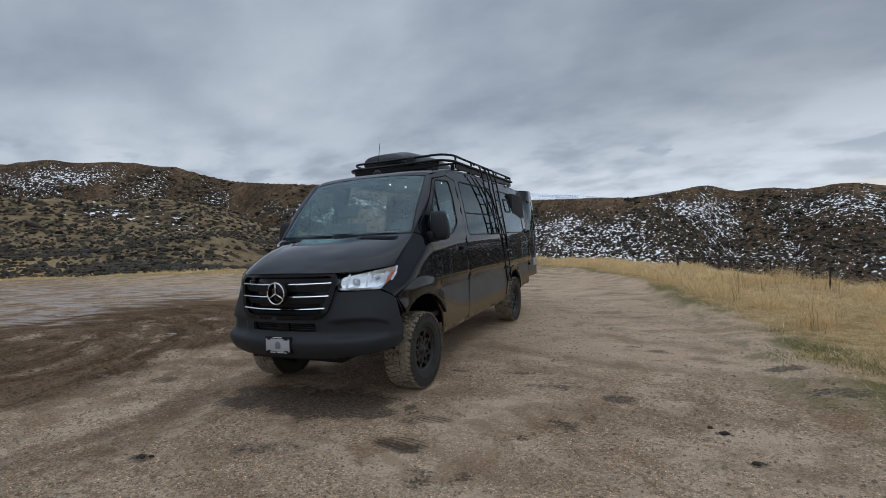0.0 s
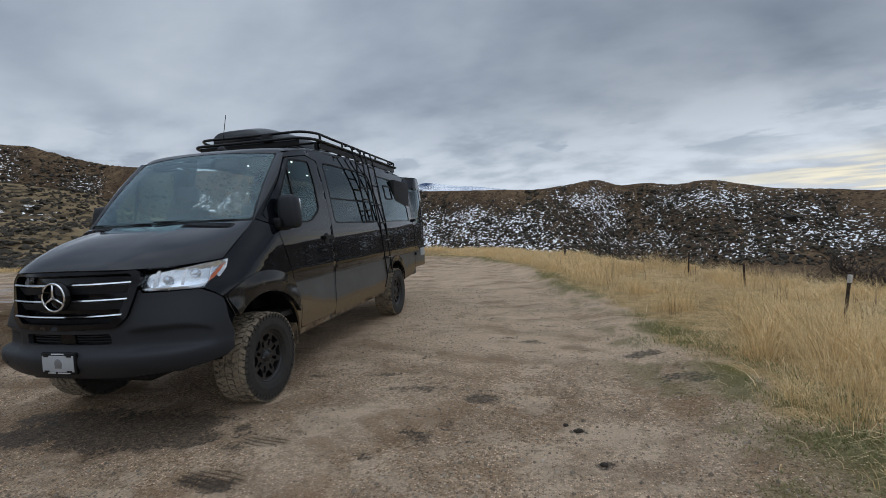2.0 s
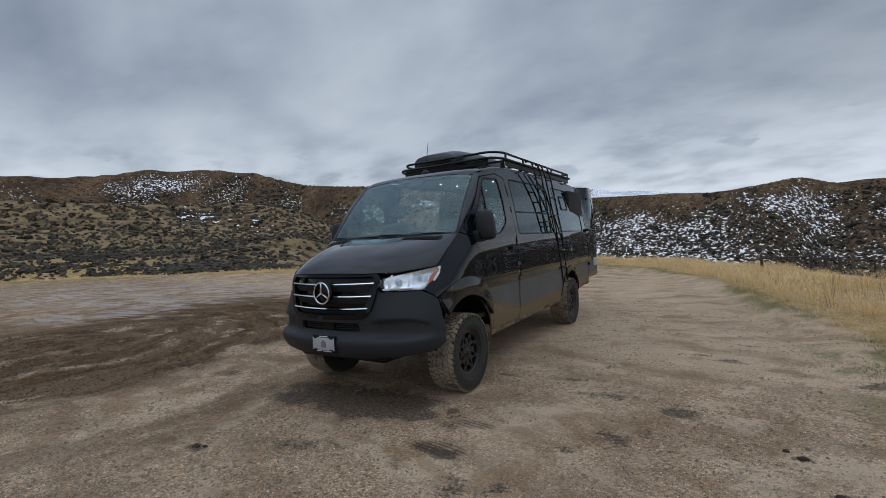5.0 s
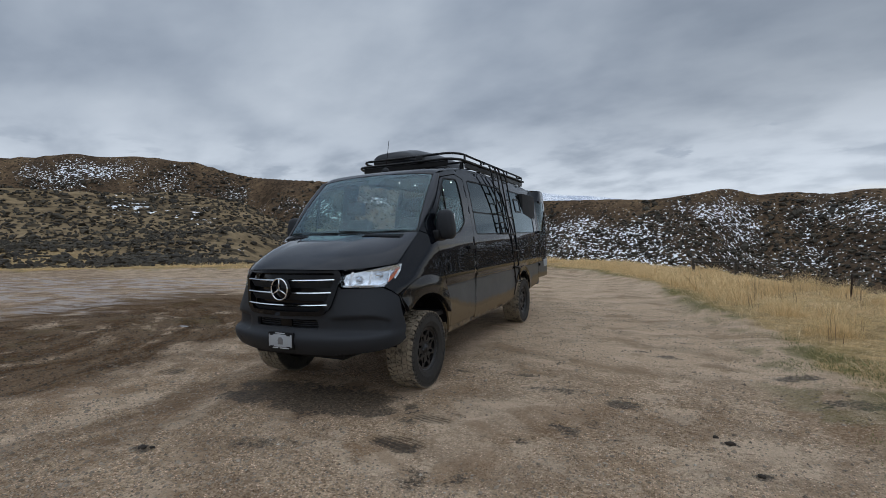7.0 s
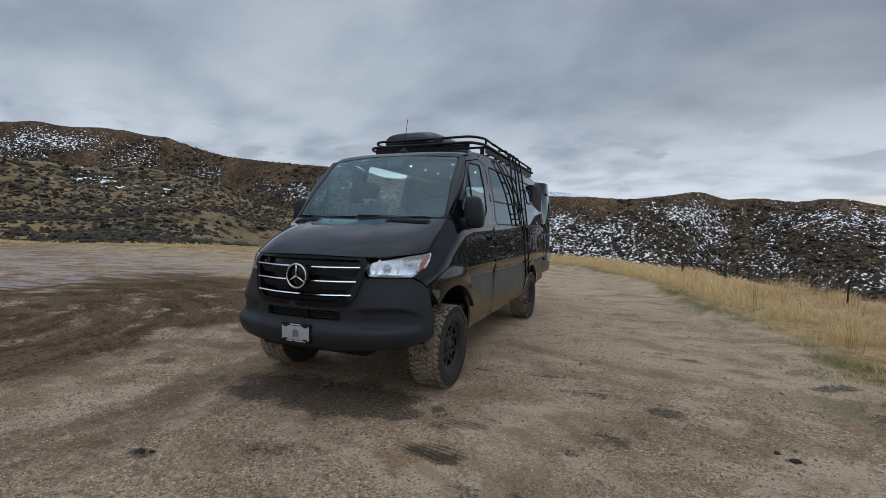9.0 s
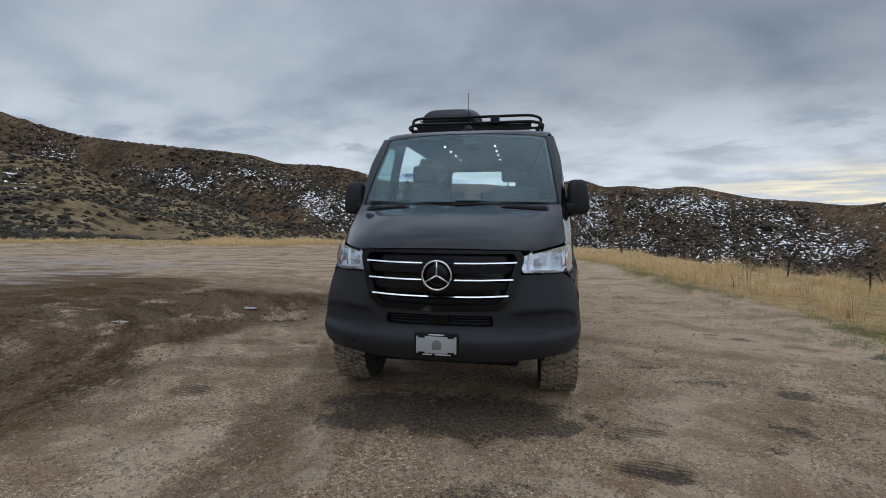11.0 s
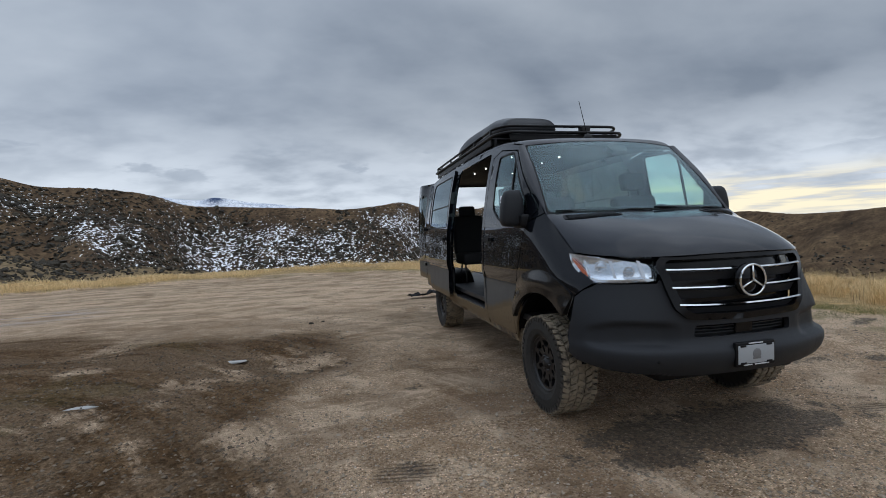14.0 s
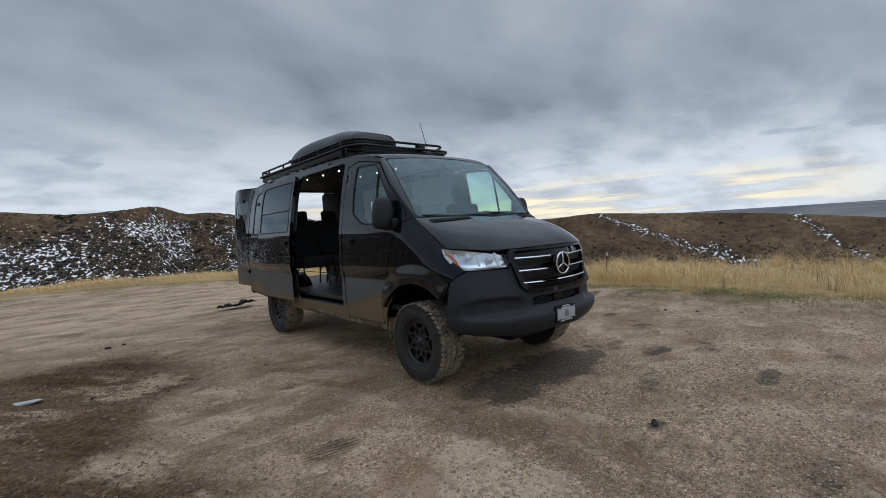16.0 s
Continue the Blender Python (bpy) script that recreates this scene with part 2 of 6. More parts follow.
# heights of the skylines in degrees, by bearing from the van's nose-to-tail line
RIDGE = curve([(-180, 2), (-110, 7), (-80, 8.3), (-70, 8.5), (-66, 9.1), (-64.5, 9.5), (-62.8, 9.25), (-58.5, 9.6), (-56.4, 9.4), (-53.8, 9.25), (-51, 8.5), (-48, 7.85), (-45, 7.65), (-38.5, 7.4),
               (-34.4, 7.2), (-32, 6.9), (-29.5, 6.25), (-25.6, 6.2), (-23, 6.0), (-20, 5.5), (-17.2, 4.55), (-13.4, 4.35), (-3.4, 4.0)])
RIDGE_E = curve([(-3.4, 4.0), (0.4, 3.75), (4.5, 4.1), (7.7, 4.4), (10.1, 3.6), (13, 3.6), (16, 3.2), (19.2, 3.4), (22, 2.75), (25, 2.05), (29, 1.6), (33.5, 1.15), (36.2, 1.6), (39.3, 1.4), (43.1, 0.9), (46, 1.25), (51, 0.7),
                 (55, 0.76), (58.5, 1.0), (63, 0.72), (68, 0.4), (73.6, 0.05), (78.4, -0.4), (85.2, -1.2), (110, -2.0), (180, 2)])
SNOWY = curve([(-40, 3), (-24, 4.2), (-20, 5.75), (-17.7, 5.45), (-15.3, 5.28), (-14, 5.52), (-13, 5.46), (-10.8, 5.08), (-6.8, 4.74), (-3.4, 4.25), (0, 3.85), (6, 2.6), (20, 0.9), (60, 0.45)])
KNOLL = curve([(-180, -2), (-110, 4.5), (-85, 6.0), (-70, 6.1), (-64, 5.9), (-59, 5.8), (-55.5, 6.05), (-51, 5.4), (-48.7, 5.1), (-45, 3.1), (-38.5, 1.6), (-36.6, 1.1), (-32.5, -0.2), (-30, -1.2), (-27, -2.3), (-22.6, -1.9), (-18.6, -2.5), (-15.5, -3.1), (-10, -6), (180, -6)])
# the gravel's edge: distance from the hub by bearing
EDGE = curve([(-180, 40), (-100, 44), (-80, 46), (-70, 42), (-62, 34), (-50, 27.5), (-40, 23.5), (-30, 21.5), (-20, 20.5), (-10, 19.2), (-4, 18.6), (2, 17.2), (8, 14.6), (14, 12.2), (20, 10.1), (26, 8.6), (33, 7.4), (42, 6.2), (52, 5.45), (64, 4.85), (78, 4.4), (90, 4.2), (105, 4.4), (125, 5.6), (150, 12), (180, 40)])


def fractal(x, y, scale, octaves=5, seed=0.0):
    """Value noise of numpy arrays, about -1 to 1."""
    total, amp, out = 0.0, 1.0, np.zeros(np.shape(x))
    for o in range(octaves):
        f = 2.0**o / scale
        u, v = x * f + 17.3 * o + seed, y * f - 9.1 * o + seed * 1.7
        i, j = np.floor(u), np.floor(v)
        a, b = u - i, v - j
        a, b = a * a * (3 - 2 * a), b * b * (3 - 2 * b)

        def h(p, q):
            s = np.sin(p * 127.1 + q * 311.7) * 43758.5453
            return (s - np.floor(s)) * 2 - 1

        out += amp * ((h(i, j) * (1 - a) + h(i + 1, j) * a) * (1 - b) + (h(i, j + 1) * (1 - a) + h(i + 1, j + 1) * a) * b)
        total += amp
        amp *= 0.5
    return out / total * 1.6


def terrain(x, y):
    """Height of the land and its kinds of cover, for arrays of places."""
    dx, dy = x - CX, y - CY
    r, az = np.hypot(dx, dy), np.degrees(np.arctan2(dx, dy))
    wobble = 1 + 0.035 * fractal(x, y, 1.3, 3, 3.0)
    edge = EDGE(az) * wobble
    out = r - edge
    # gravel lot: slight humps, tyre ruts in the mud on the west side
    lot = 0.014 * fractal(x, y, 5.0, 3, 1.0) + 0.005 * fractal(x, y, 0.9, 3, 2.0) + 0.003 * fractal(x, y, 0.11, 2, 4.0)
    mud = ease(-x + 0.5 * fractal(x, y, 1.6, 3, 5.0), 2.5, 3.4) * ease(y + 0.8 * fractal(x, y, 3.1, 3, 6.0), -3.4, -2.2) * (1 - ease(y + 1.0 * fractal(x, y, 3.0, 3, 6.5) + 0.15 * (x + 4), 4.0, 5.0)) * (1 - ease(-x, 9, 13))
    lane = np.hypot(x + 7.0, y + 1.2) + 0.45 * fractal(x, y, 6.0, 2, 8.0)
    along = 6.0 * np.arctan2(y + 1.2, x + 7.0)
    ruts = np.abs(np.sin(lane * 2.1)) ** 3 * 0.07 * fractal(x, y, 1.6, 2, 9.0)
    lot = lot + mud * (ruts + 0.03 * fractal(x, y, 0.42, 4, 10.0))
    flat = np.exp(-((np.abs(np.abs(x) - 0.9) / 0.3) ** 4) - np.minimum(np.abs(y), np.abs(y - 3.65)) ** 4 / 0.1)
    lot = lot * (1 - 0.85 * ease(-x, 7.5, 10)) * (1 - 0.9 * np.clip(flat, 0, 1)) * (1 - ease(r, 60, 90))
    west = ease(-az, 12, 30)
    # verge: a low shoulder, then the drop towards the valley
    shoulder = 0.09 * ease(r - EDGE(az), -0.6, 0.9) + 0.07 * ease(out, 0.5, 4) * fractal(x, y, 2.2, 3, 11.0)
    steep = 0.26 - 0.14 * west
    fall = -steep * np.maximum(out - 6.0, 0) + 0.02 * np.maximum(out - 60, 0)
    near = lot * (1 - ease(out, -0.4, 0.4)) + shoulder * ease(r - EDGE(az), -0.6, 0.5)
    # far slope across the valley
    e = np.where(az < -3.4, RIDGE(az), RIDGE_E(az))
    crest = 330 + 130 * ease(-az, 25, 60) - 60 * ease(az, 30, 70) + 22 * fractal(dx / r * 900, dy / r * 900, 200, 2, 12.0)
    top = EYE_Z + crest * np.tan(np.radians(e))
    base_r = crest - 82 - 40 * west
    floor_z = -26 + 18 * west
    t = (r - base_r) / (crest - base_r)
    rise = floor_z + (top - floor_z) * np.clip(t, 0, 1) ** 1.05
    gully = fractal(x, y, 60, 4, 13.0)
    band = np.clip(t, 0, 1) * np.clip(1 - t, 0, 1) * 4
    ravine = np.abs(fractal(np.radians(az) * 300 + 14 * t, 40 * t, 34, 3, 61.0))
    rise = rise - band * (3 + 4 * west) * np.abs(gully) + band * 1.1 * fractal(x, y, 13, 4, 14.0) - band * (5.0 + 6 * west) * np.clip(0.5 - ravine, 0, 1)
    past = np.maximum(r - crest, 0)
    rise = rise - np.where(r > crest, past * 0.16, 0)
    low = np.maximum(near + fall, floor_z + 1.5 * fractal(x, y, 40, 3, 15.0))
    mixin = ease(r, base_r - 45, base_r + 25)
    z = low * (1 - mixin) + np.maximum(rise, low) * mixin
    # the knoll on the west side
    kd = 104 + 10 * fractal(dx / r * 300, dy / r * 300, 120, 2, 16.0)
    ktop = EYE_Z + kd * np.tan(np.radians(KNOLL(az)))
    foot = edge + 6
    u = np.clip((r - foot) / (kd - foot), 0, 1)
    kz = (near + fall) * (1 - u) + ktop * u**0.85 - (1 - u) * u * 3.0
    kz = kz + 4 * u * (1 - u) * (0.9 * fractal(x, y, 22, 4, 17.0) - 1.1 * np.abs(fractal(x, y, 34, 2, 18.0)))
    kz = np.where(r > kd, ktop - (r - kd) * 0.22, kz)
    z = np.where((az < -12) & (r > foot), np.maximum(kz, z * 0 + np.where(r > 150, z, kz)), z)
    # snow mountains and the plain
    plain_z = -70 + 0.0 * r
    far = plain_z + ease(r, 900, 4400) * (70 + 4300 * np.tan(radians(0.42)))
    se = EYE_Z + 3000 * np.tan(np.radians(SNOWY(az)))
    ms = 1 - np.abs(r - 3000) / 1500
    mount = plain_z + (se - plain_z) * np.clip(ms, 0, 1) * np.where(az < 40, 1, 1 - ease(az, 40, 70))
    mount = mount + 4 * np.clip(ms, 0, 1) * np.clip(1 - ms, 0, 1) * 40 * fractal(x, y, 700, 4, 19.0)
    z = np.where(r > crest, np.maximum(z, np.maximum(far, np.where(r > 1200, mount, far))), z)
    return z, dict(r=r, az=az, out=out, t=t, ravine=ravine, mud=mud, ms=ms, lane=lane, along=along, gully=gully, knoll=u * (r <= kd + 12) * (az < -12), west=west)


def blob(az, t, a, b, wa, wb, power=1.0):
    return power * np.exp(-(((az - a) / wa) ** 2) - ((t - b) / wb) ** 2)


def build_ground():
    az = np.radians(np.concatenate([np.arange(-180, -80, 2.5), np.arange(-80, 95, 0.25), np.arange(95, 180, 2.5)]))
    rad = [0.25]
    while rad[-1] < 4600:
        rad.append(rad[-1] * (1.011 if 1.4 < rad[-1] < 7.5 else 1.022 if rad[-1] < 30 else 1.03 if rad[-1] < 85 else 1.014 if rad[-1] < 120 else 1.03 if rad[-1] < 175 else 1.0068 if rad[-1] < 360 else 1.012 if rad[-1] < 500 else 1.06))
    rad = np.array(rad)
    R, A = np.meshgrid(rad, az, indexing="ij")
    X, Y = CX + R * np.sin(A), CY + R * np.cos(A)
    Z, k = terrain(X, Y)
    n, m = R.shape
    verts = np.concatenate([[[CX, CY, 0.0]], np.stack([X, Y, Z], -1).reshape(-1, 3)])
    i, j = np.meshgrid(np.arange(n - 1), np.arange(m), indexing="ij")
    jn = (j + 1) % m
    quads = np.stack([1 + i * m + j, 1 + i * m + jn, 1 + (i + 1) * m + jn, 1 + (i + 1) * m + j], -1).reshape(-1, 4)
    fan = [(0, 1 + (b + 1) % m, 1 + b) for b in range(m)]
    mesh = bpy.data.meshes.new("ground")
    mesh.from_pydata(verts.tolist(), [], quads[:, ::-1].tolist() + fan)
    mesh.polygons.foreach_set("use_smooth", np.ones(len(mesh.polygons), bool))
    azd, t, r, out = k["az"], k["t"], k["r"], k["out"]
    # cover of the land: snow on the shaded slopes, mud and standing water on the lot, green shoots along its edge
    wide = (0.34 + 0.45 * fractal(X, Y, 70, 3, 26.0)) * ease(azd, -30, -20) * (1 - ease(azd, 22, 34)) * (1 - 0.8 * ease(t, 0.68, 0.92))
    snow = wide + blob(azd, t, -6, 0.42, 5, 0.3, 0.95) + blob(azd, t, -14, 0.40, 6, 0.35, 0.75) + blob(azd, t, 1.5, 0.3, 5, 0.3, 0.5) + blob(azd, t, 6, 0.78, 2.2, 0.1, 0.6) + blob(azd, t, 9.5, 0.72, 1.6, 0.16, 0.7)
    snow = snow + blob(azd, t, 13, 0.22, 10, 0.22, 0.5) + blob(azd, t, 18, 0.80, 3.5, 0.10, 0.5) + blob(azd, t, 26, 0.78, 5, 0.16, 0.8) + blob(azd, t, 31, 0.45, 3, 0.2, 0.6) + blob(azd, t, 22, 0.2, 4, 0.16, 0.6) + blob(azd, t, 28, 0.40, 6, 0.35, 0.50)
    snow = snow + blob(azd, t, -25, 0.55, 3.5, 0.35, 0.8) + blob(azd, t, -37, 0.6, 5, 0.2, 0.7) + blob(azd, t, -31, 0.8, 6, 0.12, 0.5) + blob(azd, t, -63, 0.86, 5, 0.1, 0.8) + blob(azd, t, -50, 0.6, 4, 0.2, 0.6)
    streak = np.exp(-(((azd - 60 - 22 * (0.95 - t)) / (0.9 + 2.0 * (1 - t))) ** 2)) + np.exp(-(((azd - 80 - 10 * (0.85 - t)) / 0.7) ** 2)) * (t > 0.3) + 0.8 * np.exp(-(((azd - 36 - 10 * (0.9 - t)) / (0.7 + 1.5 * (1 - t))) ** 2))
    snow = snow * (0.62 + 0.65 * ease(fractal(X, Y, 22, 3, 31.0), -0.45, 0.45)) * (1 - 0.12 * ease(azd, -2, 8)) + 0.35 * ease(-k["ravine"], -0.30, -0.06) * ease(azd, -30, -16) * (1 - ease(azd, 30, 40))
    snow = snow + 0.55 * ease(-azd, 26, 34) * ease(t, 0.5, 0.7) * (1 - ease(t, 0.93, 1.0)) * ease(fractal(X, Y, 30, 3, 33.0), -0.25, 0.35)
    snow = snow * (1 - 0.45 * ease(azd, 2, 8) * (1 - ease(t, 0.10, 0.35)))
    snow = np.where(t > 0, np.clip(snow, 0, 0.9) + 0.8 * streak * (t < 1.02) * (t > 0.05), 0) * ease(t, 0.02, 0.12)
    snow = np.maximum(snow, k["knoll"] * (blob(azd, k["knoll"], -59, 0.85, 3.5, 0.1, 1.0) + blob(azd, k["knoll"], -53, 0.75, 2.5, 0.1, 0.8) + blob(azd, k["knoll"], -47, 0.25, 2.5, 0.15, 0.8)))
    snow = np.where((r > 1200) & (k["ms"] > 0), (1 - ease(azd, 14, 26)) * 1.5 * ease(k["ms"], 0.3, 0.55) * (1 - 0.95 * np.exp(-(((azd + 13.9) / 0.8) ** 2) - ((k["ms"] - 0.93) / 0.14) ** 2)), snow) * ease(r, 20, 60)
    wet = ease(-X + fractal(X, Y, 3, 2, 20.0), 7.5, 9.5) * ease(Y + 1.0 * fractal(X, Y, 4, 2, 21.0), 0.3, 1.8) * (1 - ease(Y + fractal(X, Y, 6, 2, 22.0), 8.0, 10.0)) * (1 - ease(-X, 26, 36))
    # dark patches on the gravel; the first three lie under the van's nose
    stain = np.zeros_like(X)
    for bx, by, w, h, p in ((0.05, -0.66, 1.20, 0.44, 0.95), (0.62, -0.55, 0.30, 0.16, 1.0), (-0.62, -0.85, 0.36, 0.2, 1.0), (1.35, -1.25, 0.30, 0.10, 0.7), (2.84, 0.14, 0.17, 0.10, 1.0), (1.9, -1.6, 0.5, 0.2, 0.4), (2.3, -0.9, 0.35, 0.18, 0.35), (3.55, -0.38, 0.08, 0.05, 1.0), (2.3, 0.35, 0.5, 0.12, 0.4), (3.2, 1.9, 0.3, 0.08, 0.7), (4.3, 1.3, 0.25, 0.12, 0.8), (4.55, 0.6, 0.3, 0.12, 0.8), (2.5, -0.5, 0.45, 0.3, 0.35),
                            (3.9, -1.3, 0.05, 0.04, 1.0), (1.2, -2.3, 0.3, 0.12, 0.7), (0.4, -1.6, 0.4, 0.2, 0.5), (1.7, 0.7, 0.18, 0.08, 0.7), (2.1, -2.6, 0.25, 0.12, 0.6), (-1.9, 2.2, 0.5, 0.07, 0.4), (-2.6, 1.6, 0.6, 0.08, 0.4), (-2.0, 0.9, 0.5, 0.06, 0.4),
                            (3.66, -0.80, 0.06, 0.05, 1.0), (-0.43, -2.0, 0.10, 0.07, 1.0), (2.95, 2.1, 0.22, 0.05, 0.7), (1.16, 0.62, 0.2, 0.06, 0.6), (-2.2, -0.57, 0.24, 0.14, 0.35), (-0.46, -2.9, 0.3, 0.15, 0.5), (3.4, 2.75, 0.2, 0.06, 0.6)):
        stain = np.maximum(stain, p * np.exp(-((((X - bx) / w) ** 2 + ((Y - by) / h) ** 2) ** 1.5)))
    tread = np.zeros_like(X)
    for bx, by, w, h in ((-2.2, -0.60, 0.22, 0.13), (1.34, -1.20, 0.24, 0.11), (1.38, -0.72, 0.20, 0.08)):
        tread = np.maximum(tread, np.exp(-((((X - bx) / w) ** 2 + ((Y - by) / h) ** 2) ** 2)))
    pale = ease(Y + 1.5 * fractal(X, Y, 4.0, 3, 29.0) + 0.35 * X, 0.8, 4.5)
    green = 0.8 * np.exp(-(((out - 0.95) / 0.42) ** 2)) * ease(azd, -8, 10) * ease(fractal(X, Y, 0.8, 4, 23.0), -0.10, 0.10)
    green = np.maximum(green, np.exp(-(((out - 0.25) / 0.3) ** 2)) * ease(azd, 15, 30) * 0.5 * ease(fractal(X, Y, 0.35, 3, 27.0), 0.35, 0.50))
    green = np.maximum(green, 0.15 * k["mud"] * ease(fractal(X, Y, 0.8, 3, 28.0), 0.45, 0.7) * ease(-X, 4.2, 4.8))
    green = np.maximum(green, ease(out, 0.2, 1) * (1 - ease(out, 1.5, 3)) * 0.4 * ease(fractal(X, Y, 1.2, 3, 24.0), 0.0, 0.5))
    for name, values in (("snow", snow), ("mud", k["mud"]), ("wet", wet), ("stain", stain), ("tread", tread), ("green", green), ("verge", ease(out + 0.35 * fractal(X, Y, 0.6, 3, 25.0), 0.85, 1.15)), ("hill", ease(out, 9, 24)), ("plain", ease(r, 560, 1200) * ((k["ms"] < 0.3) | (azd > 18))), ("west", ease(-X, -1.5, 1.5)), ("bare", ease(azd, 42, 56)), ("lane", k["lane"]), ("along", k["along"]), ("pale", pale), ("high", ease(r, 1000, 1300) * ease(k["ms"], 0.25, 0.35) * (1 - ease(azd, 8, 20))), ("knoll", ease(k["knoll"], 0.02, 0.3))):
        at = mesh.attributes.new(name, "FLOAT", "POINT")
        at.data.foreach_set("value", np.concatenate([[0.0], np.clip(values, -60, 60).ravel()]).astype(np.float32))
    ob = tagged(new("ground", mesh), "gravel and mud lot running into brown snow-flecked hills", "ground", kind="structure")
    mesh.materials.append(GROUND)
    return ob


def ground_nodes(g):
    p = place(g)
    a = lambda n: g.add("Attribute", attribute=n).outputs["Fac"]  # noqa: E731
    # gravel
    tiny, fine, mid, broad = g.noise(p, 95, 3, 0.7), g.noise(p, 34, 4, 0.7), g.noise(p, 4.5, 5, 0.6), g.noise(p, 0.75, 5, 0.6)
    stones = g.add("TexVoronoi", {"Vector": p, "Scale": 72.0, "Randomness": 1.0})
    pebbles = g.step(stones.outputs["Distance"], 0.52, 0.30)
    shade = g.add("SeparateXYZ", {0: stones.outputs["Color"]}).outputs[0]
    coarse = g.add("TexVoronoi", {"Vector": p, "Scale": 44.0, "Randomness": 1.0})
    chips = g.math("MULTIPLY", g.step(coarse.outputs["Distance"], 0.42, 0.2), g.step(g.add("SeparateXYZ", {0: coarse.outputs["Color"]}).outputs[1], 0.55, 0.75))
    # low spots of the bump noise are darker, crevice shade put into the colour
    gravel = g.ramp(g.math("ADD", g.math("MULTIPLY", fine, 0.78), g.math("MULTIPLY", mid, 0.22)), (0.36, (0.19, 0.138, 0.093)), (0.5, (0.375, 0.295, 0.215)), (0.62, (0.53, 0.445, 0.35)))
    gravel = g.mix(g.math("MULTIPLY", pebbles, 0.85), gravel, g.ramp(shade, (0.0, (0.06, 0.047, 0.035)), (0.35, (0.22, 0.175, 0.13)), (0.72, (0.47, 0.39, 0.31)), (1.0, (0.92, 0.84, 0.74))))
    gravel = g.mix(g.math("MULTIPLY", chips, 0.55), gravel, g.ramp(g.add("SeparateXYZ", {0: coarse.outputs["Color"]}).outputs[0], (0.0, (0.14, 0.115, 0.09)), (1.0, (0.62, 0.56, 0.48))))
    lumps = g.math("ADD", 0.80, g.math("MULTIPLY", g.step(g.noise(p, 30, 3, 0.7), 0.32, 0.68), 0.40))
    gravel = g.mix(1.0, gravel, g.add("CombineXYZ", {0: lumps, 1: lumps, 2: lumps}).outputs[0], "MULTIPLY")
    gravel = g.mix(g.math("MULTIPLY", g.step(broad, 0.46, 0.62), 0.30), gravel, (0.52, 0.45, 0.37))
    gravel = g.mix(g.math("MULTIPLY", a("pale"), 0.50), gravel, (0.62, 0.525, 0.41))
    crust = g.math("ADD", g.math("MULTIPLY", g.noise(p, 1.7, 4, 0.6, 0.4), 0.75), g.math("MULTIPLY", fine, 0.25))
    gravel = g.mix(g.math("MULTIPLY", g.step(crust, 0.525, 0.575), 0.6), gravel, (0.58, 0.50, 0.405))
    earth = g.math("ADD", g.math("MULTIPLY", g.noise(g.scaled(p, 1.0, 1.4, 1.0), 1.25, 5, 0.6, 0.6), 0.75), g.math("MULTIPLY", fine, 0.25))
    gravel = g.mix(g.math("MULTIPLY", g.step(earth, 0.53, 0.585), 0.45), gravel, (0.215, 0.145, 0.088))
    # damp patches with ragged edges, and small hollows drawn by dark colour alone
    damp = g.math("ADD", g.math("MULTIPLY", g.noise(g.scaled(p, 0.75, 1.5, 1.0), 1.3, 6, 0.6, 0.5), 0.8), g.math("MULTIPLY", fine, 0.2))
    gravel = g.mix(g.math("MULTIPLY", g.step(damp, 0.515, 0.565), g.math("ADD", 0.36, g.math("MULTIPLY", a("west"), 0.22))), gravel, g.mix(0.62, gravel, (0.10, 0.066, 0.040)))
    drawn = g.noise(g.add("CombineXYZ", {0: g.math("MULTIPLY", a("lane"), 1.5), 1: g.math("MULTIPLY", a("along"), 0.22), 2: g.math("MULTIPLY", broad, 0.6)}).outputs[0], 1.0, 6, 0.62)
    gravel = g.mix(g.math("MULTIPLY", g.math("MULTIPLY", a("west"), g.step(drawn, 0.49, 0.57)), g.math("SUBTRACT", 0.62, g.math("MULTIPLY", a("pale"), 0.25))), gravel, g.mix(0.65, gravel, (0.095, 0.062, 0.037)))
    hollow_dark = g.math("ADD", g.math("MULTIPLY", g.noise(g.scaled(p, 0.8, 1.5, 1.0), 4.5, 3, 0.55), 0.85), g.math("MULTIPLY", fine, 0.15))
    gravel = g.mix(g.math("MULTIPLY", g.step(hollow_dark, 0.62, 0.69), 0.5), gravel, (0.11, 0.078, 0.052))
    # mud with dragged tracks
    lane = a("lane")
    drag = g.noise(g.add("CombineXYZ", {0: g.math("MULTIPLY", lane, 2.6), 1: g.math("MULTIPLY", a("along"), 0.30), 2: g.math("MULTIPLY", broad, 1.2)}).outputs[0], 1.3, 6, 0.68)
    mudc = g.ramp(g.math("ADD", g.math("MULTIPLY", drag, 0.72), g.math("MULTIPLY", fine, 0.28)), (0.40, (0.048, 0.031, 0.018)), (0.50, (0.135, 0.092, 0.056)), (0.60, (0.30, 0.235, 0.17)))
    clods = g.add("TexVoronoi", {"Vector": p, "Scale": 24.0, "Randomness": 1.0})
    # gaps between clods darkened, the relief's shade put into the colour
    mudc = g.mix(g.math("MULTIPLY", g.step(clods.outputs["Distance"], 0.25, 0.6), 0.42), mudc, (0.052, 0.034, 0.019))
    mudc = g.mix(0.35, mudc, g.ramp(g.add("SeparateXYZ", {0: clods.outputs["Color"]}).outputs[0], (0.0, (0.06, 0.038, 0.02)), (1.0, (0.27, 0.185, 0.11))))
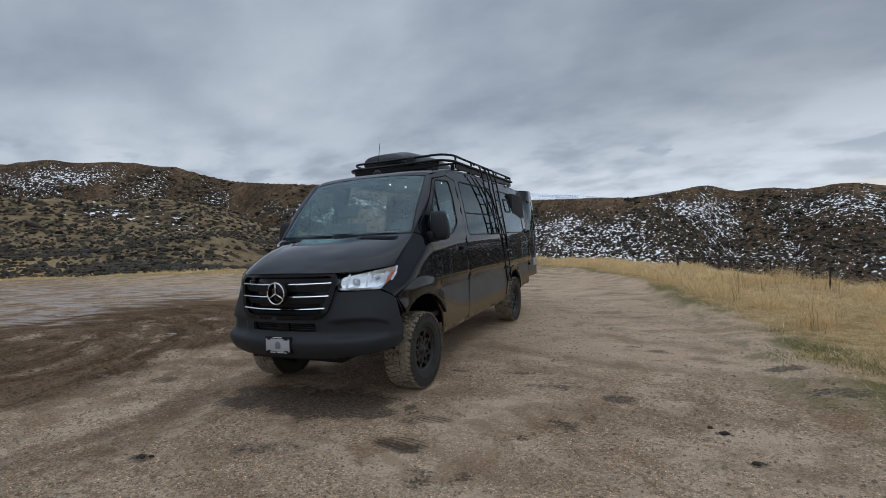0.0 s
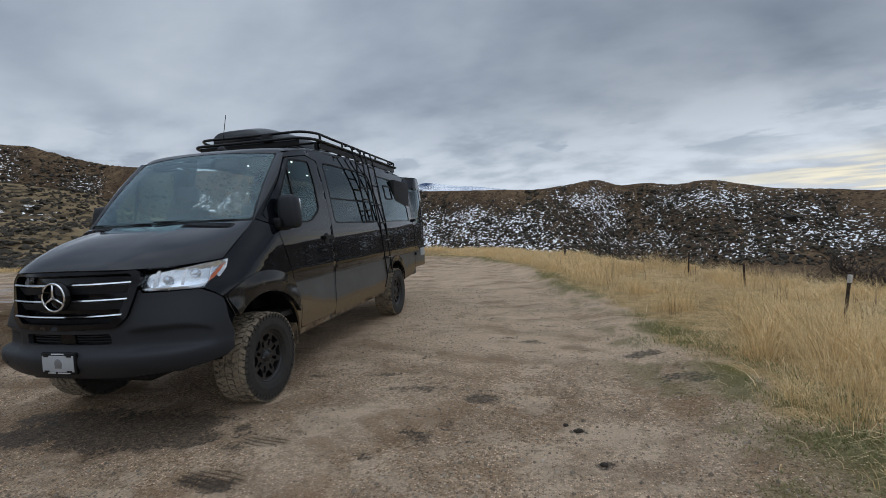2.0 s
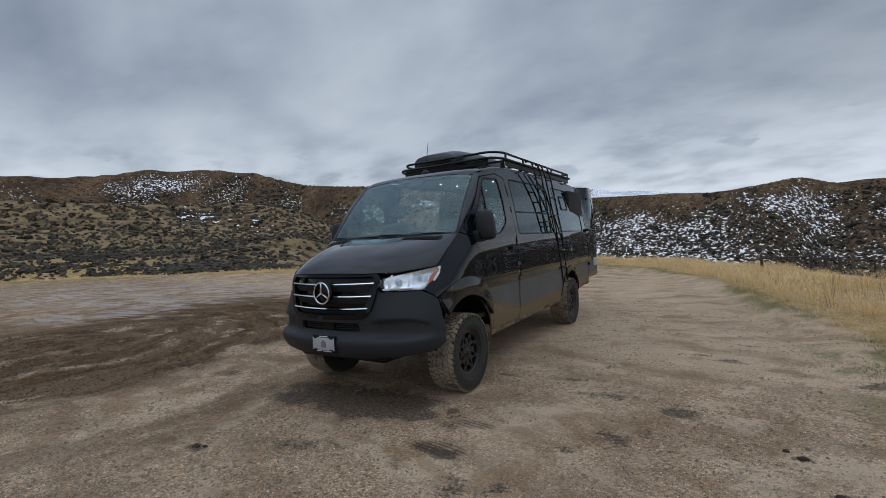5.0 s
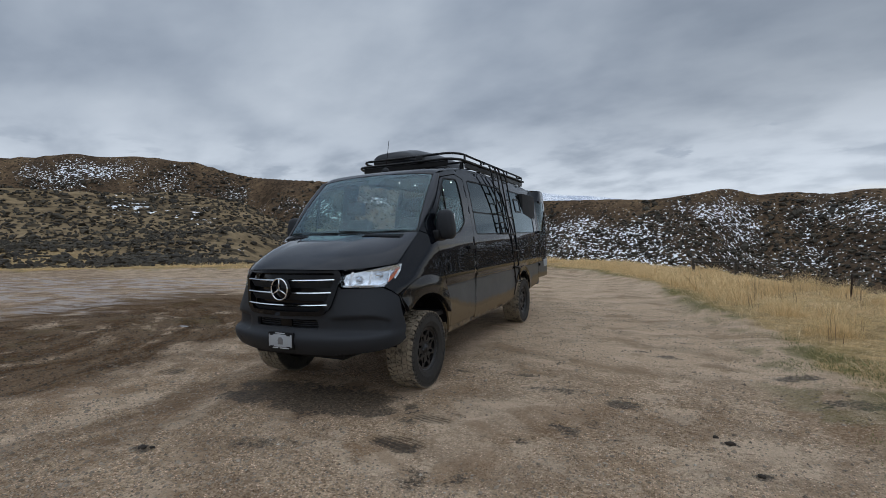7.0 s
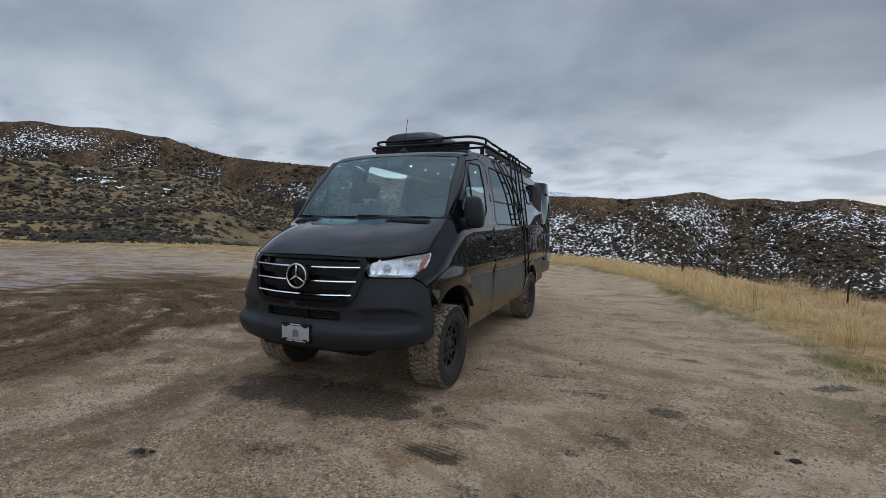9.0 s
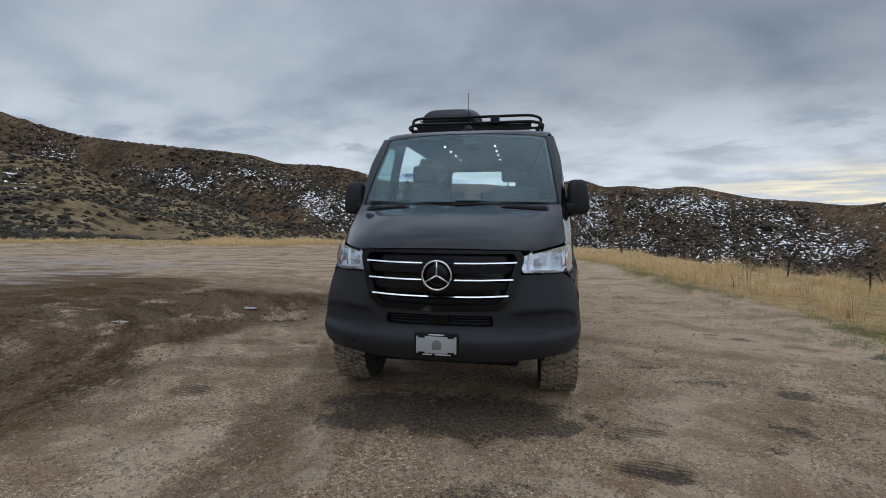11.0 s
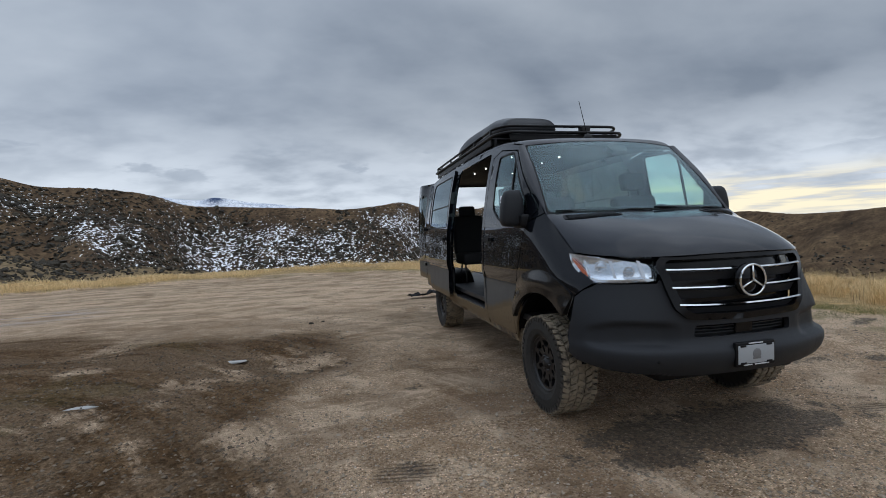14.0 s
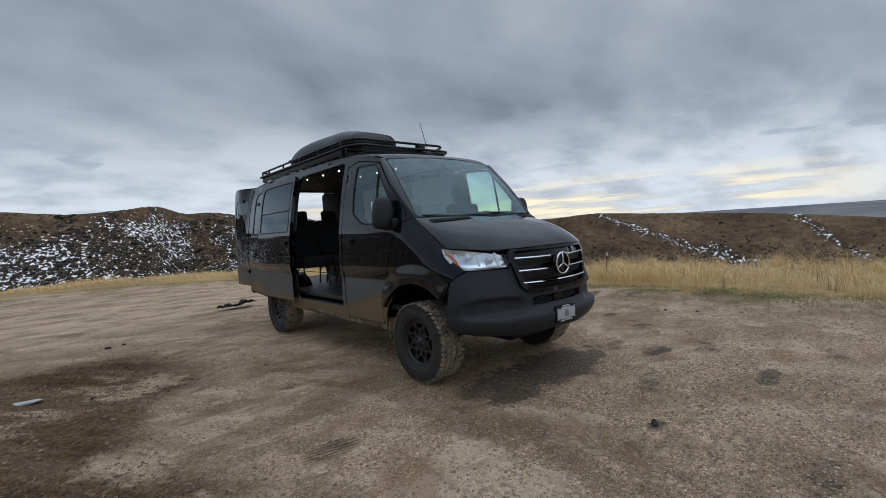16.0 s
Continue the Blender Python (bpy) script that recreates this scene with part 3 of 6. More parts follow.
    mudc = g.mix(g.math("MULTIPLY", g.step(drawn, 0.50, 0.44), 0.65), mudc, g.ramp(fine, (0.35, (0.13, 0.095, 0.064)), (0.65, (0.29, 0.23, 0.17))))
    mudf = g.math("MULTIPLY", a("mud"), g.step(g.math("ADD", g.math("MULTIPLY", drag, 0.4), g.math("MULTIPLY", broad, 0.6)), 0.60, 0.52))
    lot = g.mix(mudf, gravel, mudc)
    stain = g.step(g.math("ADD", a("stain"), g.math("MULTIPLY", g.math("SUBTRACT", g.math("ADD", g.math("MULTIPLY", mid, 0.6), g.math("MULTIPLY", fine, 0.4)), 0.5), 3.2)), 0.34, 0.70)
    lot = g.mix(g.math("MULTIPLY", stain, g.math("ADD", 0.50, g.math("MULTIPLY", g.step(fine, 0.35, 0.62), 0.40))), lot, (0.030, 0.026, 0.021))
    across = g.add("VectorMath", {0: p, 1: (0.20, 1.0, 0.0)})
    across.operation = "DOT_PRODUCT"
    bars = g.step(g.math("SINE", g.math("ADD", g.math("MULTIPLY", across.outputs["Value"], 150.0), g.math("MULTIPLY", mid, 5.0))), 0.05, 0.75)
    print_f = g.math("MULTIPLY", g.step(a("tread"), 0.25, 0.7), g.math("ADD", 0.30, g.math("MULTIPLY", bars, 0.40)))
    lot = g.mix(print_f, lot, (0.045, 0.035, 0.026))
    pool = g.math("MULTIPLY", a("wet"), g.step(g.noise(g.scaled(p, 0.35, 1.3, 1.0), 1.15, 4, 0.6), 0.40, 0.53))
    pool = g.math("MULTIPLY", pool, g.step(g.math("ADD", g.math("MULTIPLY", g.noise(g.scaled(p, 0.30, 1.5, 1.0), 2.2, 5, 0.62, 0.6), 0.85), g.math("MULTIPLY", fine, 0.15)), 0.55, 0.48))
    # wet ground lightened to grey, part of the sky's sheen put into the colour
    lot = g.mix(g.math("MULTIPLY", pool, 0.75), lot, (0.30, 0.27, 0.265))
    # verge soil and shoots
    soil = g.ramp(g.math("ADD", g.math("MULTIPLY", fine, 0.5), g.math("MULTIPLY", mid, 0.5)), (0.34, (0.15, 0.122, 0.066)), (0.62, (0.54, 0.42, 0.235)))
    lot = g.mix(a("verge"), lot, soil)
    lot = g.mix(g.math("MULTIPLY", a("green"), g.step(fine, 0.25, 0.5)), lot, (0.085, 0.105, 0.030))
    # hillsides
    h1, h2, h3 = g.noise(p, 0.035, 6, 0.6), g.noise(p, 0.22, 6, 0.65), g.noise(p, 1.1, 4, 0.65)
    brown = g.ramp(g.math("ADD", g.math("MULTIPLY", h1, 0.5), g.math("MULTIPLY", h2, 0.5)), (0.36, (0.048, 0.034, 0.024)), (0.5, (0.110, 0.077, 0.050)), (0.64, (0.205, 0.148, 0.090)))
    brown = g.mix(g.math("MULTIPLY", g.step(h3, 0.46, 0.62), 0.45), brown, (0.045, 0.037, 0.024))
    tan = g.ramp(g.math("ADD", g.math("MULTIPLY", h2, 0.6), g.math("MULTIPLY", h3, 0.4)), (0.36, (0.075, 0.059, 0.037)), (0.50, (0.185, 0.144, 0.088)), (0.66, (0.30, 0.238, 0.15)))
    hill = g.mix(a("knoll"), brown, tan)
    brush = g.add("TexVoronoi", {"Vector": p, "Scale": 0.40, "Randomness": 1.0}).outputs["Distance"]
    tufts = g.math("MULTIPLY", g.math("MULTIPLY", g.step(brush, 0.44, 0.28), g.step(h2, 0.30, 0.50)), g.math("SUBTRACT", 1.0, g.math("MULTIPLY", a("bare"), 0.75)))
    hill = g.mix(g.math("MULTIPLY", tufts, 0.85), hill, (0.030, 0.025, 0.018))
    # far plain, with the blue of distance put into its colour
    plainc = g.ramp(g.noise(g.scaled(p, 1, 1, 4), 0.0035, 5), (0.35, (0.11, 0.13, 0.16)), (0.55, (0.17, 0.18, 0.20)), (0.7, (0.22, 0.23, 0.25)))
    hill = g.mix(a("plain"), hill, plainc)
    hill = g.mix(g.math("MULTIPLY", g.step(a("snow"), 0.1, 0.7), g.math("SUBTRACT", 0.55, g.math("MULTIPLY", a("plain"), 0.5))), hill, (0.032, 0.027, 0.023))
    flecks = g.math("ADD", g.math("MULTIPLY", g.noise(p, 0.62, 4, 0.62, 0.3), 0.85), g.math("MULTIPLY", h2, 0.15))
    cover = g.math("SUBTRACT", 0.670, g.math("MULTIPLY", a("snow"), 0.155))
    sn = g.math("MULTIPLY", g.step(g.math("SUBTRACT", flecks, cover), -0.01, 0.018), g.step(a("snow"), 0.05, 0.2))
    # dark woods on the far slopes, the blue of haze put into their colour
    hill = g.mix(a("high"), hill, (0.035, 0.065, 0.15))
    # blue-grey shading of the far snow, put into the colour by noise
    snow_shade = g.step(g.noise(g.scaled(p, 1, 1, 2.5), 0.008, 6, 0.65, 0.4), 0.44, 0.60)
    hill = g.mix(sn, hill, g.mix(g.math("MULTIPLY", snow_shade, a("high")), (0.92, 0.94, 0.97), (0.62, 0.67, 0.76)))
    lot = g.mix(1.0, lot, (1.38, 1.22, 1.07), "MULTIPLY")
    hill = g.mix(g.math("SUBTRACT", 1.0, sn), hill, g.mix(1.0, hill, (1.07, 0.99, 0.91), "MULTIPLY"))
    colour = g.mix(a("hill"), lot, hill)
    rough = g.math("SUBTRACT", 0.92, g.math("ADD", g.math("MULTIPLY", pool, 0.55), g.math("MULTIPLY", stain, 0.28)), clamp=True)
    near = g.math("ADD", g.math("MULTIPLY", tiny, 0.30), g.math("ADD", g.math("MULTIPLY", fine, 0.8), g.math("MULTIPLY", pebbles, 0.45)))
    near = g.math("ADD", near, g.math("MULTIPLY", mudf, g.math("MULTIPLY", g.step(clods.outputs["Distance"], 0.65, 0.1), 1.5)))
    height = g.math("MULTIPLY", near, g.math("MULTIPLY", g.math("SUBTRACT", 1.0, a("hill")), g.math("SUBTRACT", 1.0, g.math("MULTIPLY", pool, 0.6))))
    sheen = g.math("ADD", 0.06, g.math("ADD", g.math("MULTIPLY", pool, 0.44), g.math("MULTIPLY", stain, 0.15)))
    return principled(g, colour, rough, 0.0, height, 1.0, 0.04, Specular_IOR_Level=sheen)


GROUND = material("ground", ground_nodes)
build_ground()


# ---- building helpers ----
from mathutils import geometry


def part(name, bm, mat, parent=None, label="", smooth=True):
    """Links a bmesh as one mesh object under a thing or a part."""
    mesh = bpy.data.meshes.new(name)
    bm.normal_update()
    bm.to_mesh(mesh)
    bm.free()
    mesh.polygons.foreach_set("use_smooth", np.full(len(mesh.polygons), smooth))
    mesh.materials.append(mat)
    ob = new(name, mesh)
    ob.parent = parent
    return tagged(ob, label)


def thing(name, label, category, at=(0, 0, 0), group="", kind=""):
    ob = new(name)
    ob.location = at
    ob.empty_display_size = 0.2
    return tagged(ob, label, category, group, kind)


def box(lo, hi, bevel=0.01, segments=2):
    bm = bmesh.new()
    bmesh.ops.create_cube(bm, size=1)
    lo, hi = Vector(lo), Vector(hi)
    for v in bm.verts:
        v.co = Vector([lo[i] + (v.co[i] + 0.5) * (hi[i] - lo[i]) for i in range(3)])
    if bevel:
        bmesh.ops.bevel(bm, geom=bm.edges[:], offset=bevel, segments=segments, affect="EDGES", profile=0.6)
    return bm


def tube(points, radius, sides=8, closed=False, flat=1.0):
    """A round bar along a line of points."""
    pts = [Vector(p) for p in points]
    bm = bmesh.new()
    rings, up = [], Vector((0.013, 0.021, 1))
    for i, p in enumerate(pts):
        a = pts[i - 1] if i or closed else p
        b = pts[(i + 1) % len(pts)] if i + 1 < len(pts) or closed else p
        d = (b - a).normalized()
        n = d.cross(up if abs(d.dot(up.normalized())) < 0.95 else Vector((1, 0, 0))).normalized()
        m = d.cross(n)
        rings.append([bm.verts.new(p + radius * (math.cos(k) * n + flat * math.sin(k) * m)) for k in np.arange(sides) * 2 * math.pi / sides])
    count = len(rings) if closed else len(rings) - 1
    for i in range(count):
        r, q = rings[i], rings[(i + 1) % len(rings)]
        for k in range(sides):
            bm.faces.new((r[k], r[(k + 1) % sides], q[(k + 1) % sides], q[k]))
    if not closed:
        bm.faces.new(rings[0][::-1]), bm.faces.new(rings[-1])
    bmesh.ops.recalc_face_normals(bm, faces=bm.faces[:])
    return bm


def rounded(points, radius, steps=5):
    """A line of points with its inner corners rounded."""
    pts = [Vector(p) for p in points]
    out = [pts[0]]
    for a, b, c in zip(pts, pts[1:], pts[2:]):
        r = min(radius, (a - b).length * 0.45, (c - b).length * 0.45)
        p, q = b + (a - b).normalized() * r, b + (c - b).normalized() * r
        out += [p.lerp(b, t).lerp(b.lerp(q, t), t) for t in np.linspace(0, 1, steps)]
    return out + [pts[-1]]


def turned(profile, sides=48, axis="x"):
    """A lathe shape: profile of (radius, along)."""
    bm = bmesh.new()
    rings = []
    for r, a in profile:
        rings.append([bm.verts.new((a, r * math.cos(k), r * math.sin(k))) for k in np.arange(sides) * 2 * math.pi / sides])
    for p, q in zip(rings, rings[1:]):
        for k in range(sides):
            bm.faces.new((p[k], p[(k + 1) % sides], q[(k + 1) % sides], q[k]))
    if axis == "z":
        bmesh.ops.rotate(bm, verts=bm.verts[:], cent=(0, 0, 0), matrix=Matrix.Rotation(-math.pi / 2, 3, "Y"))
    if axis == "y":
        bmesh.ops.rotate(bm, verts=bm.verts[:], cent=(0, 0, 0), matrix=Matrix.Rotation(math.pi / 2, 3, "Z"))
    bmesh.ops.recalc_face_normals(bm, faces=bm.faces[:])
    return bm


def shifted(bm, m):
    bmesh.ops.transform(bm, matrix=m, verts=bm.verts[:])
    if m.determinant() < 0:
        bmesh.ops.reverse_faces(bm, faces=bm.faces[:])
    return bm


def joined(*bms):
    out = bmesh.new()
    for bm in bms:
        m = bpy.data.meshes.new("piece")
        bm.to_mesh(m)
        bm.free()
        out.from_mesh(m)
        bpy.data.meshes.remove(m)
    return out


def inside(p, poly):
    x, y = p
    hit = False
    for (a, b), (c, d) in zip(poly, poly[1:] + poly[:1]):
        if (b > y) != (d > y) and x < (c - a) * (y - b) / (d - b) + a:
            hit = not hit
    return hit


def arc(cx, cy, r, a, b, n=14):
    return [(cx + r * math.cos(radians(k)), cy + r * math.sin(radians(k))) for k in np.linspace(a, b, n)]


def soft(poly, r=0.04, n=4):
    """A closed outline with rounded corners."""
    out = []
    for i in range(len(poly)):
        a, b, c = (Vector(poly[k % len(poly)]) for k in (i - 1, i, i + 1))
        k = min(r, (a - b).length * 0.45, (c - b).length * 0.45)
        p, q = b + (a - b).normalized() * k, b + (c - b).normalized() * k
        out += [tuple(p.lerp(b, t).lerp(b.lerp(q, t), t)) for t in np.linspace(0, 1, n)]
    return out


def panel(outline, holes, mapper, step=0.07, thick=0.02, lift=0.0):
    """A sheet of the given outline in (u, v), laid on a curved surface, with thickness and real openings."""
    loops = []
    for loop in (outline, *holes):
        dense = []
        for a, b in zip(loop, loop[1:] + loop[:1]):
            n = max(1, int(math.dist(a, b) / step))
            dense += [(a[0] + (b[0] - a[0]) * k / n, a[1] + (b[1] - a[1]) * k / n) for k in range(n)]
        loops.append([p for i, p in enumerate(dense) if math.dist(p, dense[i - 1]) > 1e-4])
    verts, edges = [], []
    for loop in loops:
        at = len(verts)
        verts += loop
        edges += [(at + i, at + (i + 1) % len(loop)) for i in range(len(loop))]
    rim = np.array(verts)
    lo, hi = rim.min(0), rim.max(0)
    for u in np.arange(lo[0] + step * 0.5, hi[0], step):
        for v in np.arange(lo[1] + step * 0.5, hi[1], step):
            if inside((u, v), loops[0]) and not any(inside((u, v), h) for h in loops[1:]) and np.hypot(*(rim - (u, v)).T).min() > step * 0.45:
                verts.append((u, v))
    cv, _, cf, *_ = geometry.delaunay_2d_cdt([Vector(v) for v in verts], edges, [], 0, 1e-6)
    bm = bmesh.new()
    e = 0.004
    tops, lows = [], []
    for u, v in cv:
        p = mapper(u, v)
        n = (mapper(u + e, v) - mapper(u - e, v)).cross(mapper(u, v + e) - mapper(u, v - e)).normalized()
        tops.append(bm.verts.new(p + n * lift))
        lows.append(bm.verts.new(p + n * (lift - thick)))
    count = {}
    for f in cf:
        c = sum((Vector(cv[i]) for i in f), Vector((0, 0))) / 3
        if inside(c, loops[0]) and not any(inside(c, h) for h in loops[1:]):
            f = list(f) if (cv[f[1]] - cv[f[0]]).cross(cv[f[2]] - cv[f[0]]) > 0 else list(f)[::-1]
            bm.faces.new([tops[i] for i in f])
            bm.faces.new([lows[i] for i in reversed(f)])
            for a, b in zip(f, f[1:] + f[:1]):
                count[(a, b)] = 1
    made = [((a, b), [bm.verts.new(x.co) for x in (tops[a], lows[a], lows[b], tops[b])]) for (a, b) in count if (b, a) not in count]
    for _, quad in made:
        bm.faces.new(quad)
    for v in [v for v in bm.verts if not v.link_faces]:
        bm.verts.remove(v)
    return bm


# ---- the van's surfaces; the nose points to -y, front axle at y = 0 ----
WHEELBASE, TYRE_R = 3.646, 0.387
width_of = curve([(0.40, 0.945), (0.50, 0.965), (0.62, 0.985), (0.85, 0.992), (0.99, 0.995), (1.015, 1.004), (1.20, 1.005), (1.45, 0.995), (1.60, 0.975), (1.80, 0.945), (2.0, 0.912), (2.2, 0.868), (2.30, 0.842), (2.40, 0.806), (2.46, 0.77)])
taper_of = curve([(-1.0, 0.90), (-0.6, 0.945), (-0.45, 0.958), (-0.3, 0.968), (0.0, 0.985), (0.4, 1.0), (1.4, 1.0), (4.0, 1.0), (4.95, 0.975)])
roofline = curve([(0.0, 2.0), (0.64, 2.265), (0.85, 2.315), (1.1, 2.355), (1.5, 2.388), (3.0, 2.41), (4.6, 2.40), (4.93, 2.36)])
crown = curve([(0.50, 2.285), (0.62, 2.325), (0.85, 2.375), (1.2, 2.435), (1.7, 2.475), (2.6, 2.495), (4.4, 2.485), (4.8, 2.46), (4.93, 2.42)])
plan_x = curve([(0, 0), (0.3, 0.30), (0.6, 0.592), (0.8, 0.765), (1.0, 0.905), (1.1, 0.955), (1.2, 0.985), (1.45, 1.0)])
plan_y = curve([(0, 0), (0.3, 0.03), (0.6, 0.15), (0.8, 0.25), (1.0, 0.40), (1.1, 0.485), (1.2, 0.585), (1.45, 0.835)])
square_y = curve([(0, 0), (0.3, 0.018), (0.6, 0.090), (0.8, 0.165), (1.0, 0.30), (1.1, 0.395), (1.2, 0.51), (1.45, 0.80)])
nose_y = curve([(0.40, -0.86), (0.50, -0.94), (0.58, -0.990), (0.65, -0.998), (0.672, -0.990), (0.695, -0.970), (0.73, -0.962), (0.84, -0.970), (1.0, -0.975), (1.15, -0.970), (1.30, -0.93)])
nose_w = curve([(0.40, 0.97), (0.55, 1.008), (0.68, 1.018), (0.9, 1.0), (1.1, 0.965), (1.3, 0.935)])


def pillar_y(z):
    return 0.06 + (z - 1.60) * 0.885


def side_x(y, z):
    x = float(width_of(z)) * float(taper_of(y))
    if y < 0.45:
        ridge = 1.285 + (y + 0.38) * 0.72
        x -= 0.085 * float(ease(z, ridge - 0.30, ridge + 0.02)) * float(ease(-y, -0.45, 0.05))
    return x


def side_map(sign, out=0.0):
    """Surface of one flank in (y, z), seen with its outside up."""

    def f(u, v):
        y = u * sign
        return Vector((sign * (side_x(y, v) + out), y, v))

    return f


def flank(poly, sign):
    return [(y * sign, z) for y, z in poly]


def nose_map(u, v):
    s = abs(u)
    k = float(ease(v, 0.74, 1.13))  # the bumper is squarer than the grille above it
    y = float(nose_y(v)) + float(plan_y(s)) * k + float(square_y(s)) * (1 - k)
    # pockets beside the lower grille, with the step of the lip below them
    pocket = float(ease(s, 0.44, 0.56) * (1 - ease(s, 0.84, 1.0)) * ease(v, 0.672, 0.70) * (1 - ease(v, 0.80, 0.85)))
    y += 0.018 * pocket + 0.01 * float(ease(v, 0.70, 0.72) * (1 - ease(s, 0.3, 1.0)))
    return Vector((math.copysign(float(plan_x(s)) * float(nose_w(v)), u), y, v))


def bonnet_map(u, v):
    """Bonnet: u across from -1 to 1, v from the leading edge back to the screen."""
    s = abs(u)
    front = Vector((0.885 * s, -0.945 + 0.17 * s**2 + 0.40 * s**4.5, 1.268 - 0.035 * s**2 + 0.055 * s**6))
    back = Vector((0.89 * s, -0.12 + 0.17 * s**2.2, 1.588))
    p = front.lerp(back, v)
    p.z += (0.085 - 0.080 * s**2) * math.sin(math.pi * max(v, 0.0) ** 0.72) * (1 - 0.2 * v)
    p.z += 0.010 * float(ease(s, 0.38, 0.5) * (1 - ease(s, 0.5, 0.8))) * math.sin(math.pi * v)
    p.x = math.copysign(p.x, u)
    return p


def screen_map(u, v):
    s = abs(u)
    low = Vector((0.872 * s, -0.11 + 0.17 * s**2.2, 1.592))
    high = Vector((0.788 * s, 0.555 + 0.095 * s**2.2, 2.298 - 0.032 * s**2))
    p = low.lerp(high, v)
    n = Vector((0, -0.72, 0.69))
    p += n * 0.022 * math.sin(math.pi * v)
    p.x = math.copysign(p.x, u)
    return p


def roof_map(u, v):
    """Roof: u across from -1 to 1 (edge to edge), v is y."""
    s = abs(u)
    edge_z, top_z = float(roofline(v)), float(crown(v))
    pull = 0.095 * float(ease(-v, -0.95, -0.55))
    y = v + pull * s**2.2
    edge_z = float(roofline(v + pull))
    e = side_x(v + pull, edge_z)
    a = s * math.pi / 2
    return Vector((math.copysign(e * math.sin(a) ** 0.9, u), y, edge_z + (top_z - edge_z) * max(math.cos(a), 0.0) ** 0.62))


ARCH_F, ARCH_R = arc(0, 0.40, 0.505, 0, 180, 22), arc(WHEELBASE, 0.40, 0.50, 0, 180, 22)
DOOR = soft([(0.575, 0.50), (0.585, 0.80), (0.46, 0.985), (0.36, 1.25), (0.245, 1.53), (pillar_y(1.62) + 0.065, 1.635), (pillar_y(2.2) + 0.045, 2.215), (1.10, 2.30), (1.335, 2.262), (1.365, 1.60), (1.365, 0.50)], 0.05)
DOOR_GLASS = soft([(0.275, 1.665), (0.36, 1.585), (0.80, 1.560), (0.93, 1.582), (1.135, 1.70), (1.145, 2.0), (1.130, 2.238), (0.715, 2.215), (0.645, 2.135)], 0.05)


def inset(poly, by):
    """An outline drawn in (by > 0) or out along its own normals."""
    out, area = [], sum(a[0] * b[1] - b[0] * a[1] for a, b in zip(poly, poly[1:] + poly[:1]))
    k = 1 if area > 0 else -1
    for i, p in enumerate(poly):
        a, b = Vector(poly[i - 1]), Vector(poly[(i + 1) % len(poly)])
        d = (b - a)
        if d.length < 1e-9:
            out.append(p)
            continue
        n = Vector((-d.y, d.x)).normalized() * k
        out.append((p[0] + n.x * by, p[1] + n.y * by))
    return out


van = thing("van", "lifted black van with muddy sills and open sliding and rear doors", "van")


def window(name, poly, sign, glass, parent, label, bar=None, out=0.0):
    """A pane in a flank with its black seal."""
    m = side_map(sign, out)
    pane = part(name, panel(flank(inset(poly, 0.004), sign), [], m, 0.09, 0.005, -0.006), glass, parent, label)
    pane.visible_shadow = False
    part("window_seal", panel(flank(inset(poly, -0.006), sign), [flank(inset(poly, 0.009), sign)], m, 0.08, 0.010, 0.002), TRIM, pane, "black rubber window seal")
    for b in bar or ():
        part("window_bar", panel(flank(b, sign), [], m, 0.09, 0.010, 0.002), TRIM, pane, "black window divider")
    return pane


def handle(y, z, sign, parent, out=0.0):
    m = side_map(sign, out)
    part("door_handle", joined(panel(flank(soft([(y - 0.09, z - 0.02), (y + 0.09, z - 0.02), (y + 0.09, z + 0.022), (y - 0.09, z + 0.022)], 0.02), sign), [], m, 0.03, 0.012, 0.034),
                               panel(flank(soft([(y + 0.055, z - 0.02), (y + 0.09, z - 0.02), (y + 0.09, z + 0.022), (y + 0.055, z + 0.022)], 0.01), sign), [], m, 0.03, 0.034, 0.030),
                               panel(flank(soft([(y - 0.09, z - 0.02), (y - 0.06, z - 0.02), (y - 0.06, z + 0.022), (y - 0.09, z + 0.022)], 0.01), sign), [], m, 0.03, 0.034, 0.030)), TRIM, parent, "black pull handle")
    part("handle_recess", panel(flank(arc(y - 0.01, z - 0.01, 0.062, 0, 340, 18), sign), [], m, 0.04, 0.004, 0.0025), TRIM, parent)


SLIDE = soft([(1.44, 0.60), (2.74, 0.60), (2.74, 2.26), (2.70, 2.335), (1.44, 2.335)], 0.06)
MID_GLASS = soft([(1.47, 1.55), (2.92, 1.55), (2.92, 2.20), (2.86, 2.275), (1.47, 2.265)], 0.07)
REAR_GLASS = soft([(3.18, 1.56), (4.66, 1.56), (4.64, 2.20), (4.54, 2.27), (3.18, 2.28)], 0.08)


def flare_map(sign):
    """The front arch flare swells out towards the wheel."""
    m = side_map(sign)

    def f(u, v):
        p = m(u, v)
        r = math.hypot(p.y, v - 0.40)
        p.x += sign * (0.010 + 0.035 * float(ease(-r, -0.745, -0.60)))
        return p

    return f


